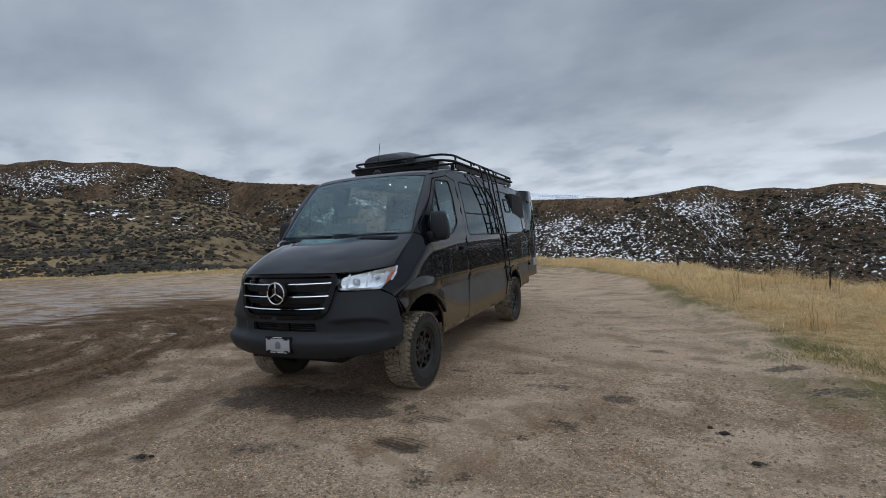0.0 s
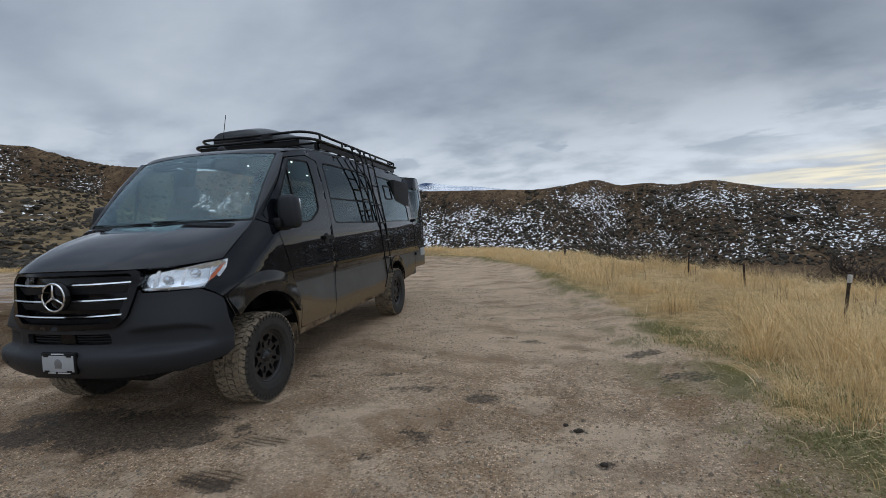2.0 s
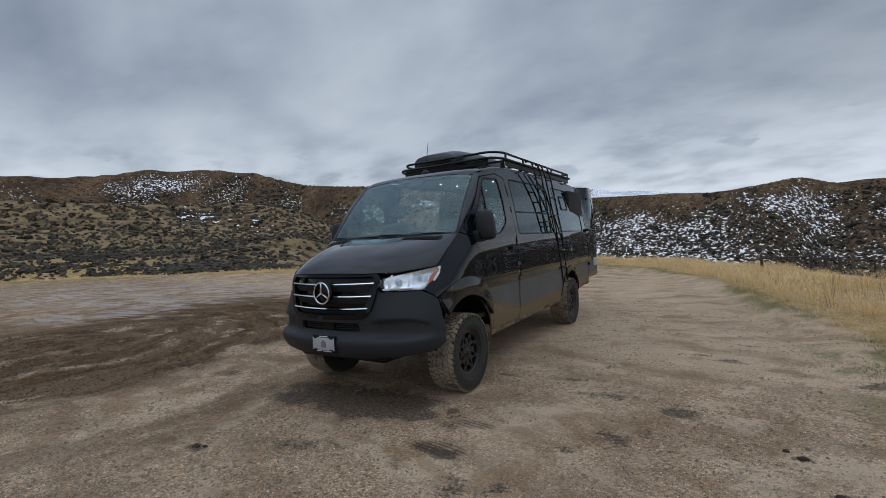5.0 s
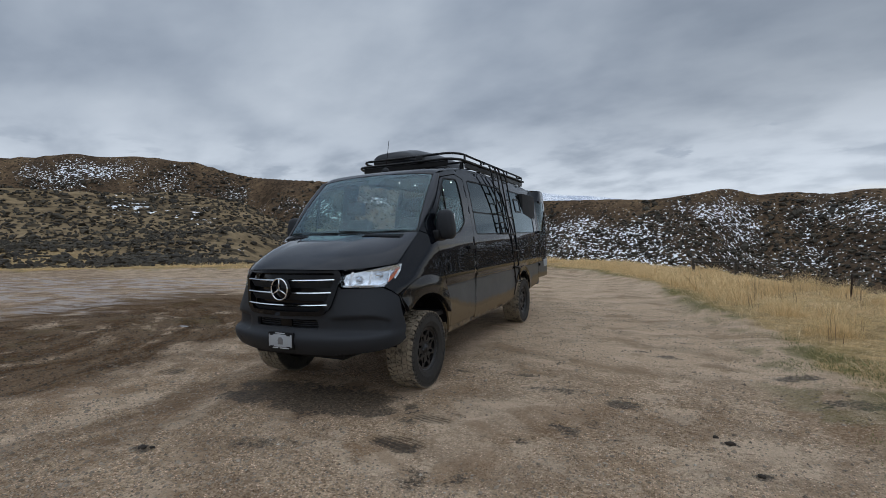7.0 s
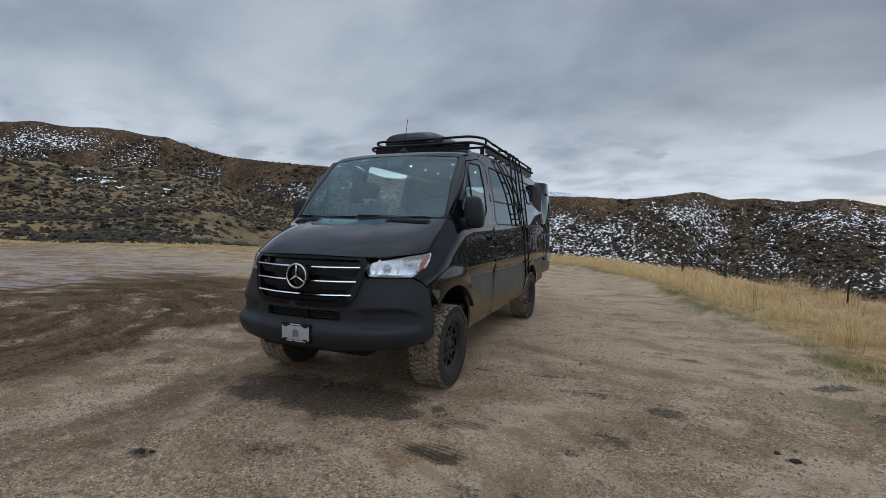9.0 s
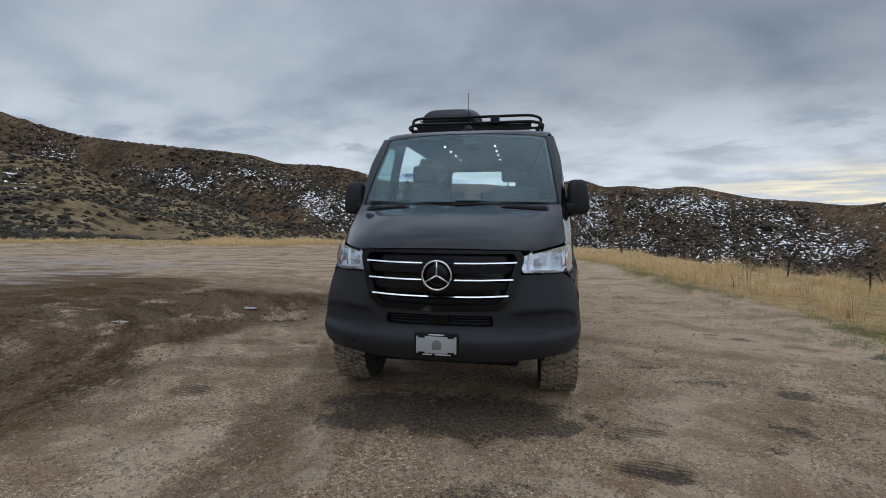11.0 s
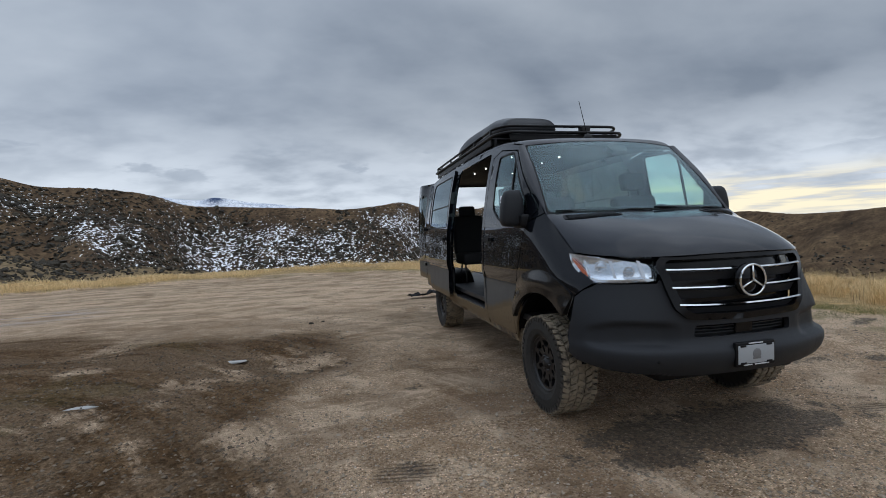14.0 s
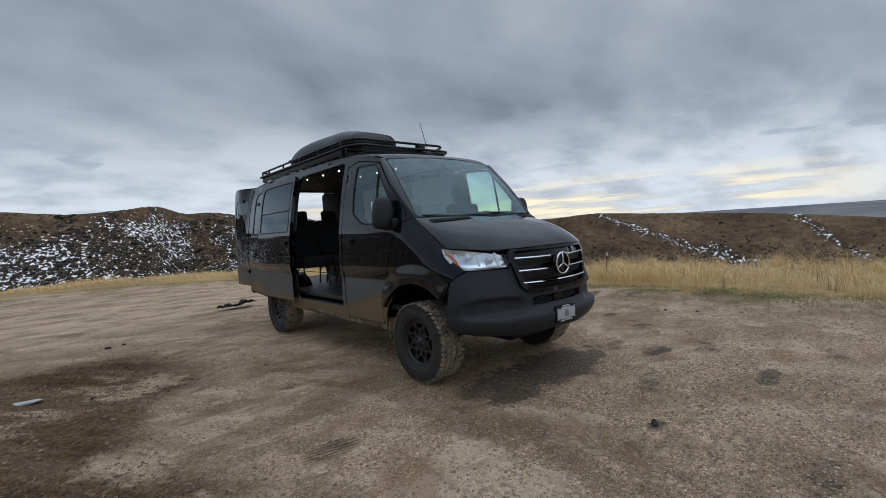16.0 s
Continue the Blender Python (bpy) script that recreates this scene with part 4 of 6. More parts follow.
def build_flank(sign):
    m = side_map(sign)
    rear = [(y, max(z, 0.40)) for y, z in ARCH_R]
    outline = [(0.06, 1.605)] + [(pillar_y(z), z) for z in (1.75, 1.95, 2.12)] + [(y, float(roofline(y))) for y in (0.655, 0.85, 1.1, 1.5, 2.2, 3.0, 3.8, 4.6, 4.88)]
    outline += [(4.925, 2.15), (4.93, 1.2), (4.93, 0.62), (4.80, 0.56), (WHEELBASE + 0.50, 0.52)] + [p for p in rear if p[1] > 0.52] + [(WHEELBASE - 0.50, 0.50), (2.6, 0.475), (1.372, 0.47), (1.372, 1.60)]
    outline += [(1.343, 2.268), (1.105, 2.308), (pillar_y(2.2) + 0.035, 2.223), (pillar_y(1.62) + 0.056, 1.638), (0.24, 1.54)]
    holes = [flank(REAR_GLASS, sign)]
    holes.append(flank(MID_GLASS if sign > 0 else SLIDE, sign))
    side = part("side_panel", panel(flank(outline, sign), holes, m, 0.075, 0.014), PAINT, van, "glossy black side panel, dusty near the sill")
    # wing between bonnet, headlight and door
    wing = [(-0.455, 0.985), (-0.52, 1.035), (-0.60, 1.085), (-0.50, 1.165), (-0.37, 1.283), (-0.18, 1.42), (0.05, 1.592), (0.236, 1.532), (0.352, 1.25), (0.452, 0.985), (0.577, 0.80), (0.567, 0.47)]
    wing += [p for p in arc(0, 0.40, 0.56, 10, 131, 20)]
    part("front_wing", panel(flank(wing, sign), [], m, 0.06, 0.02), PAINT, van, "black front wing")
    # arch flares
    flare = arc(0, 0.40, 0.562, 30, 131, 20) + [(-0.44, 0.97)] + arc(0.0, 0.40, 0.745, 126, 58, 16) + [(0.47, 0.98), (0.505, 0.90)]
    part("arch_flare", panel(flank(soft(flare, 0.03, 3), sign), [], flare_map(sign), 0.04, 0.06), FLARE, van, "dusty black wheel-arch flare")
    back = arc(WHEELBASE, 0.40, 0.507, 14, 166, 24) + arc(WHEELBASE, 0.40, 0.585, 166, 14, 24)
    part("arch_flare", panel(flank(back, sign), [], side_map(sign, 0.016), 0.05, 0.04), FLARE, van, "dusty black wheel-arch flare")
    for yc in (0.0, WHEELBASE):
        w = arc(yc, 0.40, 0.57 if yc == 0 else 0.515, 13, 167, 24)
        bm = bmesh.new()
        a, b = ([bm.verts.new((sign * x, y, z)) for y, z in w] for x in (0.955, 0.56))
        for i in range(len(w) - 1):
            bm.faces.new((a[i], a[i + 1], b[i + 1], b[i]))
        bm.faces.new(b)
        part("wheel_housing", bm, TRIM, van, "dark muddy wheel housing")
    part("mud_flap", box((sign * 0.84 - 0.10, 0.545, 0.34), (sign * 0.84 + 0.10, 0.56, 0.56), 0.004), MUDDYTRIM, van, "black rubber mud flap")
    # front door
    door = part("front_door", panel(flank(inset(DOOR, 0.003), sign), [flank(DOOR_GLASS, sign)], m, 0.065, 0.012), PAINT, van, "black cab door, closed")
    bar = [[(0.615, 1.575), (0.640, 1.575), (0.655, 2.145), (0.630, 2.125)]]
    window("door_window", DOOR_GLASS, sign, SIDEGLASS, door, "clear cab side window", bar)
    handle(1.20, 1.385, sign, door)
    # mirror
    x = sign * 1.0
    mirror = part("wing_mirror", mirror_shell(sign), PLASTIC, van, "matt black wing mirror")
    part("mirror_glass", box((sign * 1.062 - 0.072, 0.425, 1.57), (sign * 1.062 + 0.072, 0.432, 1.78), 0.012), CHROME, mirror, "mirror glass")
    part("mirror_foot", shifted(box((-0.06, -0.10, -0.07), (0.06, 0.11, 0.05), 0.03), pose(x * 0.965, 0.34, 1.555, 0, 0, 0)), TRIM, mirror, "black mirror foot")
    # middle and rear windows
    if sign > 0:
        window("side_window", MID_GLASS, sign, PRIVACY, side, "dark privacy glass", [[(1.49, 1.835), (2.90, 1.835), (2.90, 1.85), (1.49, 1.85)]])
    slider = soft([(3.50, 1.92), (3.86, 1.92), (3.86, 2.16), (3.50, 2.16)], 0.05)
    window("rear_window", REAR_GLASS, sign, PRIVACY, side, "dark privacy glass")
    part("vent_frame", panel(flank(slider, sign), [flank(inset(slider, 0.022), sign)], m, 0.05, 0.008, 0.004), TRIM, side, "black opening-vent frame")
    part("door_rail", panel(flank([(2.70, 1.285), (4.70, 1.285), (4.72, 1.31), (2.70, 1.31)], sign), [], side_map(sign, 0.006), 0.09, 0.02), PAINT if sign > 0 else TRIM, side)
    part("sill_seam", panel(flank([(1.38, 1.004), (3.10, 1.004), (3.10, 1.011), (1.38, 1.011)], sign), [], m, 0.09, 0.004, 0.003), TRIM, side)
    part("sill_trim", panel(flank([(0.60, 0.43), (3.14, 0.44), (3.14, 0.50), (0.60, 0.49)], sign), [], side_map(sign, -0.02), 0.09, 0.05), MUDDYTRIM, van, "mud-caked sill trim")
    return side


def mirror_shell(sign):
    bm = bmesh.new()
    bmesh.ops.create_uvsphere(bm, u_segments=20, v_segments=14, radius=1)
    for v in bm.verts:
        c = v.co.copy()
        f = lambda a, k: math.copysign(abs(a) ** k, a)  # noqa: E731
        x, y, z = f(c.x, 0.5), f(c.y, 0.55), f(c.z, 0.45)
        y = y if y < 0 else y * 0.8
        v.co = Vector((sign * (1.062 + (0.098 - 0.016 * z) * x - 0.010 * z * (z > 0)), 0.36 + 0.085 * y * (1 - 0.15 * abs(z)), 1.66 + 0.160 * z))
    if sign < 0:
        bmesh.ops.reverse_faces(bm, faces=bm.faces[:])
    return bm


def muddy_nodes(g):
    p = place(g)
    n = g.noise(p, 9, 5, 0.65)
    return principled(g, g.mix(g.step(n, 0.3, 0.6), (0.03, 0.027, 0.023), (0.25, 0.185, 0.115)), 0.8, 0, g.noise(p, 70, 4), 0.4, 0.004)


def flare_nodes(g):
    p = place(g)
    n = g.noise(p, 7, 5, 0.65)
    return principled(g, g.mix(g.math("MULTIPLY", g.step(n, 0.35, 0.8), 0.10), (0.008, 0.0085, 0.010), (0.24, 0.20, 0.15)), 0.17, 0, g.noise(p, 90, 3), 0.06, 0.002)


MUDDYTRIM, FLARE = material("mud_caked_trim", muddy_nodes), material("arch_flare", flare_nodes)
for sign in (1, -1):
    build_flank(sign)

# roof, bonnet, screen
part("roof", panel([(-1, 0.74), (1, 0.74), (1, 4.90), (-1, 4.90)], [], roof_map, 0.08, 0.03), PAINT, van, "black ribbed roof skin")
def brow_map(u, v):
    """From the top of the windscreen up to the roof skin."""
    a, b = screen_map(u, 0.995), roof_map(u, 0.742)
    return a.lerp(b, v) + Vector((0, -0.006, 0.014)) * math.sin(math.pi * min(max(v, 0.0), 1.0))


part("roof_brow", panel([(-1, 0), (1, 0), (1, 1), (-1, 1)], [], brow_map, 0.10, 0.015), PAINT, van, "black roof edge over the windscreen")
for u in (-0.52, -0.17, 0.17, 0.52):
    part("roof_rib", panel(soft([(u - 0.05, 1.3), (u + 0.05, 1.3), (u + 0.05, 4.6), (u - 0.05, 4.6)], 0.04), [], roof_map, 0.08, 0.012, 0.010), PAINT, van)
bonnet = part("bonnet", panel([(-1, 0), (1, 0), (1, 0.985), (-1, 0.985)], [], bonnet_map, 0.06, 0.02), PAINT, van, "glossy black bonnet")
for s in (-1, 1):
    lo, hi = (0.44, 0.88) if s > 0 else (-0.90, -0.44)
    vent = soft([(lo, 0.80), (hi, 0.80), (hi - 0.01 * s, 0.925), (lo - 0.01 * s, 0.925)], 0.03)
    v = part("cowl_vent", panel(vent, [], bonnet_map, 0.04, 0.008, 0.004), TRIM, bonnet, "black louvred cowl vent")
    for k in range(4):
        z = 0.815 + k * 0.026
        part("louvre", panel([(lo + 0.03, z), (hi - 0.03, z), (hi - 0.03, z + 0.009), (lo + 0.03, z + 0.009)], [], bonnet_map, 0.06, 0.006, 0.011), PLASTIC, v)
SCREEN = soft([(-0.985, 0.015), (0.985, 0.015), (0.985, 0.985), (-0.985, 0.985)], 0.04)
screen = part("windscreen", panel(SCREEN, [], screen_map, 0.08, 0.006, 0.0), WINDSCREEN, van, "clear raked windscreen")
screen.visible_shadow = False
part("screen_surround", panel(soft([(-1.005, -0.01), (1.005, -0.01), (1.005, 1.0), (-1.005, 1.0)], 0.03), [soft([(-0.960, 0.055), (0.960, 0.055), (0.960, 0.955), (-0.960, 0.955)], 0.06)], screen_map, 0.06, 0.004, -0.010), TRIM, screen, "black screen border")
part("sensor_shroud", panel(soft([(-0.02, 0.945), (0.24, 0.945), (0.22, 0.83), (0.0, 0.83)], 0.04), [], screen_map, 0.06, 0.05, -0.012), TRIM, screen, "black sensor housing")
for x0, x1, y0 in ((-0.80, -0.02, 0.03), (0.0, 0.74, 0.05)):
    a, b = screen_map(x0 / 0.86, 0.022), screen_map(x1 / 0.86, 0.010)
    wiper = part("wiper", joined(tube([a + Vector((0, -0.016, 0.006)), (a + b) / 2 + Vector((0, -0.020, 0.006)), b + Vector((0, -0.016, 0.0))], 0.006, 6), tube([a + Vector((0, -0.010, 0.002)), (a + b) / 2 + Vector((0, -0.014, 0.0)), b + Vector((0, -0.010, 0.0))], 0.005, 5)), TRIM, van, "black wiper arm and blade")
part("cowl", panel([(-1.0, 0.985), (1.0, 0.985), (1.0, 1.03), (-1.0, 1.03)], [], bonnet_map, 0.05, 0.02, -0.008), TRIM, van, "black cowl strip")

# pillars between the screen and the flanks
for sign in (-1, 1):
    def pillar_map(u, v, sign=sign):
        z = 1.592 + (2.266 - 1.592) * v
        a = screen_map(sign * 1.0, v)
        b = Vector((sign * side_x(pillar_y(z), z), pillar_y(z), z))
        p = a.lerp(b, u if sign > 0 else 1 - u)
        k = math.sin(math.pi * min(max(u, 0), 1))
        return p + Vector((sign * 0.004, -0.005, 0.004)) * k

    part("screen_pillar", panel([(-0.01, -0.02), (1.01, -0.02), (1.01, 1.0), (-0.01, 1.0)], [], pillar_map, 0.12, 0.012), PAINT, van, "black windscreen pillar")

# front bumper
def bumper_map(u, v):
    """The nose, with a ledge low down and a scooped pocket at each corner."""
    a = abs(u)
    arch = 0.845 - 0.35 * max(0.0, a - 0.80) ** 1.4 - 0.10 * max(0.0, 0.70 - a)
    pocket = float(ease(a, 0.44, 0.56) * (1 - ease(a, 0.98, 1.08)) * ease(v, 0.672, 0.69) * (1 - ease(v, arch - 0.022, arch)))
    ledge = float(1 - ease(v, 0.655, 0.680))
    return nose_map(u, v) + Vector((-math.copysign(0.012, u) * pocket * float(ease(a, 0.7, 1.0)), 0.018 * pocket - 0.006 * ledge, 0))


half = [(0.0, 0.495), (0.5, 0.495), (0.95, 0.53), (1.15, 0.56), (1.225, 0.60), (1.19, 0.75), (1.155, 0.90), (1.135, 0.985), (1.06, 1.035), (0.965, 1.078), (0.78, 1.080), (0.585, 1.083), (0.555, 1.13), (0.53, 1.05), (0.475, 0.915), (0.42, 0.868), (0.34, 0.852), (0.2, 0.845)]
full = half + [(0.0, 0.843)] + [(-u, v) for u, v in reversed(half) if u > 0]
intake = soft([(-0.37, 0.738), (0.37, 0.738), (0.365, 0.815), (-0.365, 0.815)], 0.02)
bumper = part("front_bumper", panel(full, [intake], bumper_map, 0.017, 0.03), PLASTIC, van, "matt charcoal plastic front bumper")
part("lower_intake", panel(inset(intake, -0.03), [], lambda u, v: nose_map(u, v) + Vector((0, 0.07, 0)), 0.08, 0.01), TRIM, bumper, "black lower intake")
for a, b in ((-0.34, -0.07), (0.07, 0.34)):
    for k in range(3):
        z = 0.752 + 0.020 * k
        part("intake_slat", panel([(a, z), (b, z), (b, z + 0.007), (a, z + 0.007)], [], lambda u, v: nose_map(u, v) + Vector((0, 0.03, 0)), 0.08, 0.02), PLASTIC, bumper, "dark intake slat")
part("radar_cover", panel(soft([(-0.065, 0.742), (0.065, 0.742), (0.065, 0.812), (-0.065, 0.812)], 0.015), [], lambda u, v: nose_map(u, v) + Vector((0, 0.022, 0)), 0.05, 0.02), GLOSSBLACK, bumper, "black radar cover between the intakes")
part("sensor", shifted(turned([(0.0, -0.002), (0.012, -0.002), (0.013, 0.004)], 12, "y"), pose(-0.62, -0.905, 0.60, 0, 0, -8)), TRIM, bumper)
part("skid_plate", box((-0.55, -0.80, 0.43), (0.55, -0.45, 0.50), 0.03), TRIM, van, "black under-tray")

# grille with three bright bars and a round badge
GRILLE = soft([(-0.40, 0.872), (0.0, 0.860), (0.40, 0.872), (0.47, 0.93), (0.585, 1.205), (0.545, 1.255), (-0.545, 1.255), (-0.585, 1.205), (-0.47, 0.93)], 0.03)
deep = lambda by: (lambda u, v: nose_map(u, v) + Vector((0, by, 0)))  # noqa: E731
grille = part("grille", panel(GRILLE, [], deep(0.055), 0.06, 0.01), GLOSSBLACK, van, "gloss black grille with bright bars")
outer = soft([(-0.42, 0.855), (0.0, 0.840), (0.42, 0.855), (0.505, 0.925), (0.622, 1.21), (0.575, 1.262), (-0.575, 1.262), (-0.622, 1.21), (-0.505, 0.925)], 0.03)
part("grille_frame", panel(outer, [inset(GRILLE, 0.022)], lambda u, v: nose_map(u, v) + Vector((0, -0.004 - 0.10 * u * u, 0)), 0.05, 0.05), GLOSSBLACK, grille, "gloss black grille frame")
proud = lambda u: -0.13 * u * u  # noqa: E731  the grille is flatter than the nose behind it
for z, w in ((1.165, 0.555), (1.052, 0.520), (0.940, 0.478)):
    part("slat", panel([(-w, z - 0.070), (w, z - 0.070), (w + 0.02, z - 0.002), (-w - 0.02, z - 0.002)], [], lambda u, v, z0=z: nose_map(u, v) + Vector((0, 0.018 + 0.5 * (z0 - v) + proud(u), 0)), 0.07, 0.01), PLASTIC, grille, "dark grille slat")
    spans = ((-w, -0.115), (0.115, w)) if z > 0.96 else ((-w, w),)
    for a, b in spans:
        bend = 0.012 if z < 0.96 else 0.004
        part("bright_bar", panel([(a, z), (b, z), (b, z + 0.008), (a, z + 0.008)], [], lambda u, v, k=bend, z0=z: nose_map(u, v) + Vector((0, 0.9 * (v - z0) - 0.004 + proud(u), k * 4 * (u * u - 0.05))), 0.05, 0.02), CHROME, grille, "chrome bar")
ring = [(0.097 * math.cos(k), -1.000, 1.090 + 0.097 * math.sin(k)) for k in np.linspace(0, 2 * math.pi, 40, endpoint=False)]
badge = part("badge", joined(tube(ring, 0.0075, 8, True), *[tube([(0, -1.004, 1.090), (0.05 * math.cos(k), -1.001, 1.090 + 0.05 * math.sin(k)), (0.094 * math.cos(k), -0.998, 1.090 + 0.094 * math.sin(k))], 0.0095, 4) for k in (math.pi / 2, math.pi * 7 / 6, math.pi * 11 / 6)]), CHROME, grille, "round chrome badge")
part("badge_back", shifted(turned([(0.0, -0.006), (0.100, -0.006), (0.104, 0.03)], 32, "y"), pose(0, -0.988, 1.090)), GLOSSBLACK, grille)

# number plate, lettering left as bars
EMBLEM = plain("emblem_grey", (0.16, 0.16, 0.165), 0.5, grain=120, vary=0.3)
plate = part("number_plate", box((-0.150, -1.010, 0.545), (0.150, -0.985, 0.700), 0.006), TRIM, van, "black-framed pale grey number plate")
part("plate_face", box((-0.137, -1.015, 0.565), (0.137, -1.009, 0.680), 0.002), PLATEGREY, plate, "pale grey plate face")
part("plate_emblem", shifted(turned([(0.0, -0.003), (0.026, -0.003), (0.034, -0.001), (0.036, 0.002)], 9, "y"), pose(0.004, -1.0150, 0.624)), EMBLEM, plate, "grey emblem shape")
part("plate_emblem", box((-0.028, -1.0165, 0.590), (0.034, -1.014, 0.606), 0.002), EMBLEM, plate, "grey emblem shape")
for x0, x1, z in ((-0.055, 0.055, 0.691), (-0.095, -0.03, 0.556), (-0.01, 0.10, 0.556)):
    part("plate_bar", box((x0, -1.0125, z - 0.004), (x1, -1.009, z + 0.004), 0.001), PLATEBAR, plate, "small pale bar")
for x, z in ((-0.10, 0.677), (0.10, 0.677), (-0.10, 0.568), (0.10, 0.568)):
    part("plate_clip", box((x - 0.022, -1.017, z - 0.007), (x + 0.022, -1.009, z + 0.007), 0.002), TRIM, plate, "black frame clip")

# headlights
LAMP = soft([(0.592, 1.095), (0.58, 1.165), (0.605, 1.205), (0.80, 1.236), (1.0, 1.262), (1.185, 1.285), (1.10, 1.175), (1.02, 1.105), (0.955, 1.084)], 0.02)
for s in (-1, 1):
    poly = LAMP if s > 0 else [(-u, v) for u, v in reversed(LAMP)]
    lamp = part("headlight", panel(inset(poly, 0.002), [], deep(0.0), 0.05, 0.004, 0.004), LENS, van, "clear-lensed headlight")
    lamp.visible_shadow = False
    part("lamp_bowl", panel(poly, [], lambda u, v: nose_map(u, v) + Vector((0, 0.045 * float(ease(v, 1.08, 1.13) * (1 - ease(v, 1.22, 1.28))) + 0.012, 0)), 0.03, 0.004), LAMPWHITE, lamp, "silver lamp housing")
    for u, v, r in ((0.74, 1.160, 0.034), (0.92, 1.192, 0.036)):
        c = nose_map(s * u, v) + Vector((0, 0.034, 0))
        part("projector", shifted(joined(turned([(0.0, 0.020), (r * 0.5, 0.016), (r * 0.85, 0.006), (r, -0.002), (r * 1.06, 0.004)], 20, "y"), box((-r * 0.9, -0.004, -0.004), (r * 0.9, 0.010, 0.002), 0.001)), Matrix.Translation(c) @ pose(0, 0, 0, 0, 0, s * 26)), LAMPWHITE, lamp, "round silver reflector")
    for u0, u1 in ((0.63, 0.655), (0.815, 0.835), (0.995, 1.01)):
        fin = [(u0, 1.115), (u1, 1.118), (u1 + 0.03, 1.235), (u0 + 0.03, 1.225)]
        part("lamp_fin", panel([(s * u, v) for u, v in (fin if s > 0 else fin[::-1])], [], deep(0.040), 0.05, 0.02, 0.0), LAMPSILVER, lamp, "silver divider in the lamp")
    strip = [(0.60, 1.10), (0.95, 1.092), (1.01, 1.112), (1.0, 1.122), (0.94, 1.106), (0.60, 1.114)]
    part("daylight_strip", panel([(s * u, v) for u, v in (strip if s > 0 else strip[::-1])], [], deep(0.012), 0.05, 0.006, 0.004), LAMPSILVER, lamp)
    corner = [(1.02, 1.125), (1.07, 1.155), (1.125, 1.215), (1.15, 1.25), (1.09, 1.21), (1.04, 1.165)]
    part("indicator", panel([(s * u, v) for u, v in (corner if s > 0 else corner[::-1])], [], deep(0.010), 0.04, 0.008, 0.006), AMBER, lamp, "amber side indicator")


# wheels
def tyre_mesh():
    R, w = TYRE_R, 0.132
    prof = [(0.222, -0.10), (0.235, -0.118), (0.28, -0.131), (0.33, -0.128), (0.362, -0.115), (0.374, -0.10), (0.376, -0.05), (0.376, 0.05), (0.374, 0.10), (0.362, 0.115), (0.33, 0.128), (0.28, 0.131), (0.235, 0.118), (0.222, 0.10), (0.215, 0.0)]
    prof = [(r, a * 1.1) for r, a in prof]
    bm = turned(prof + prof[:1], 56)
    rng = random.Random(4)
    for k in range(48):
        for row, x in enumerate((-0.114, -0.062, 0.0, 0.062, 0.114)):
            a = 2 * math.pi * (k + (0.5 if row % 2 else 0) + rng.uniform(-0.12, 0.12)) / 48
            long, wide = rng.uniform(0.013, 0.020), rng.uniform(0.020, 0.027)
            b = box((x - wide, -long, R - 0.022), (x + wide, long, R + (0.002 if 0 < row < 4 else -0.004)), 0.0)
            skew = rng.uniform(0.1, 0.6) * (1 if row % 2 else -1)
            for v in b.verts:
                v.co.y += (v.co.x - x) * skew
            shifted(b, Matrix.Rotation(a, 4, "X"))
            m = bpy.data.meshes.new("lug")
            b.to_mesh(m)
            b.free()
            bm.from_mesh(m)
            bpy.data.meshes.remove(m)
        for x in (-0.134, 0.134):
            b = box((x - 0.008, -0.014, 0.335), (x + 0.008, 0.014, 0.368), 0.0)
            shifted(b, Matrix.Rotation(2 * math.pi * (k + 0.5) / 48, 4, "X"))
            m = bpy.data.meshes.new("lug")
            b.to_mesh(m)
            b.free()
            bm.from_mesh(m)
            bpy.data.meshes.remove(m)
    return bm


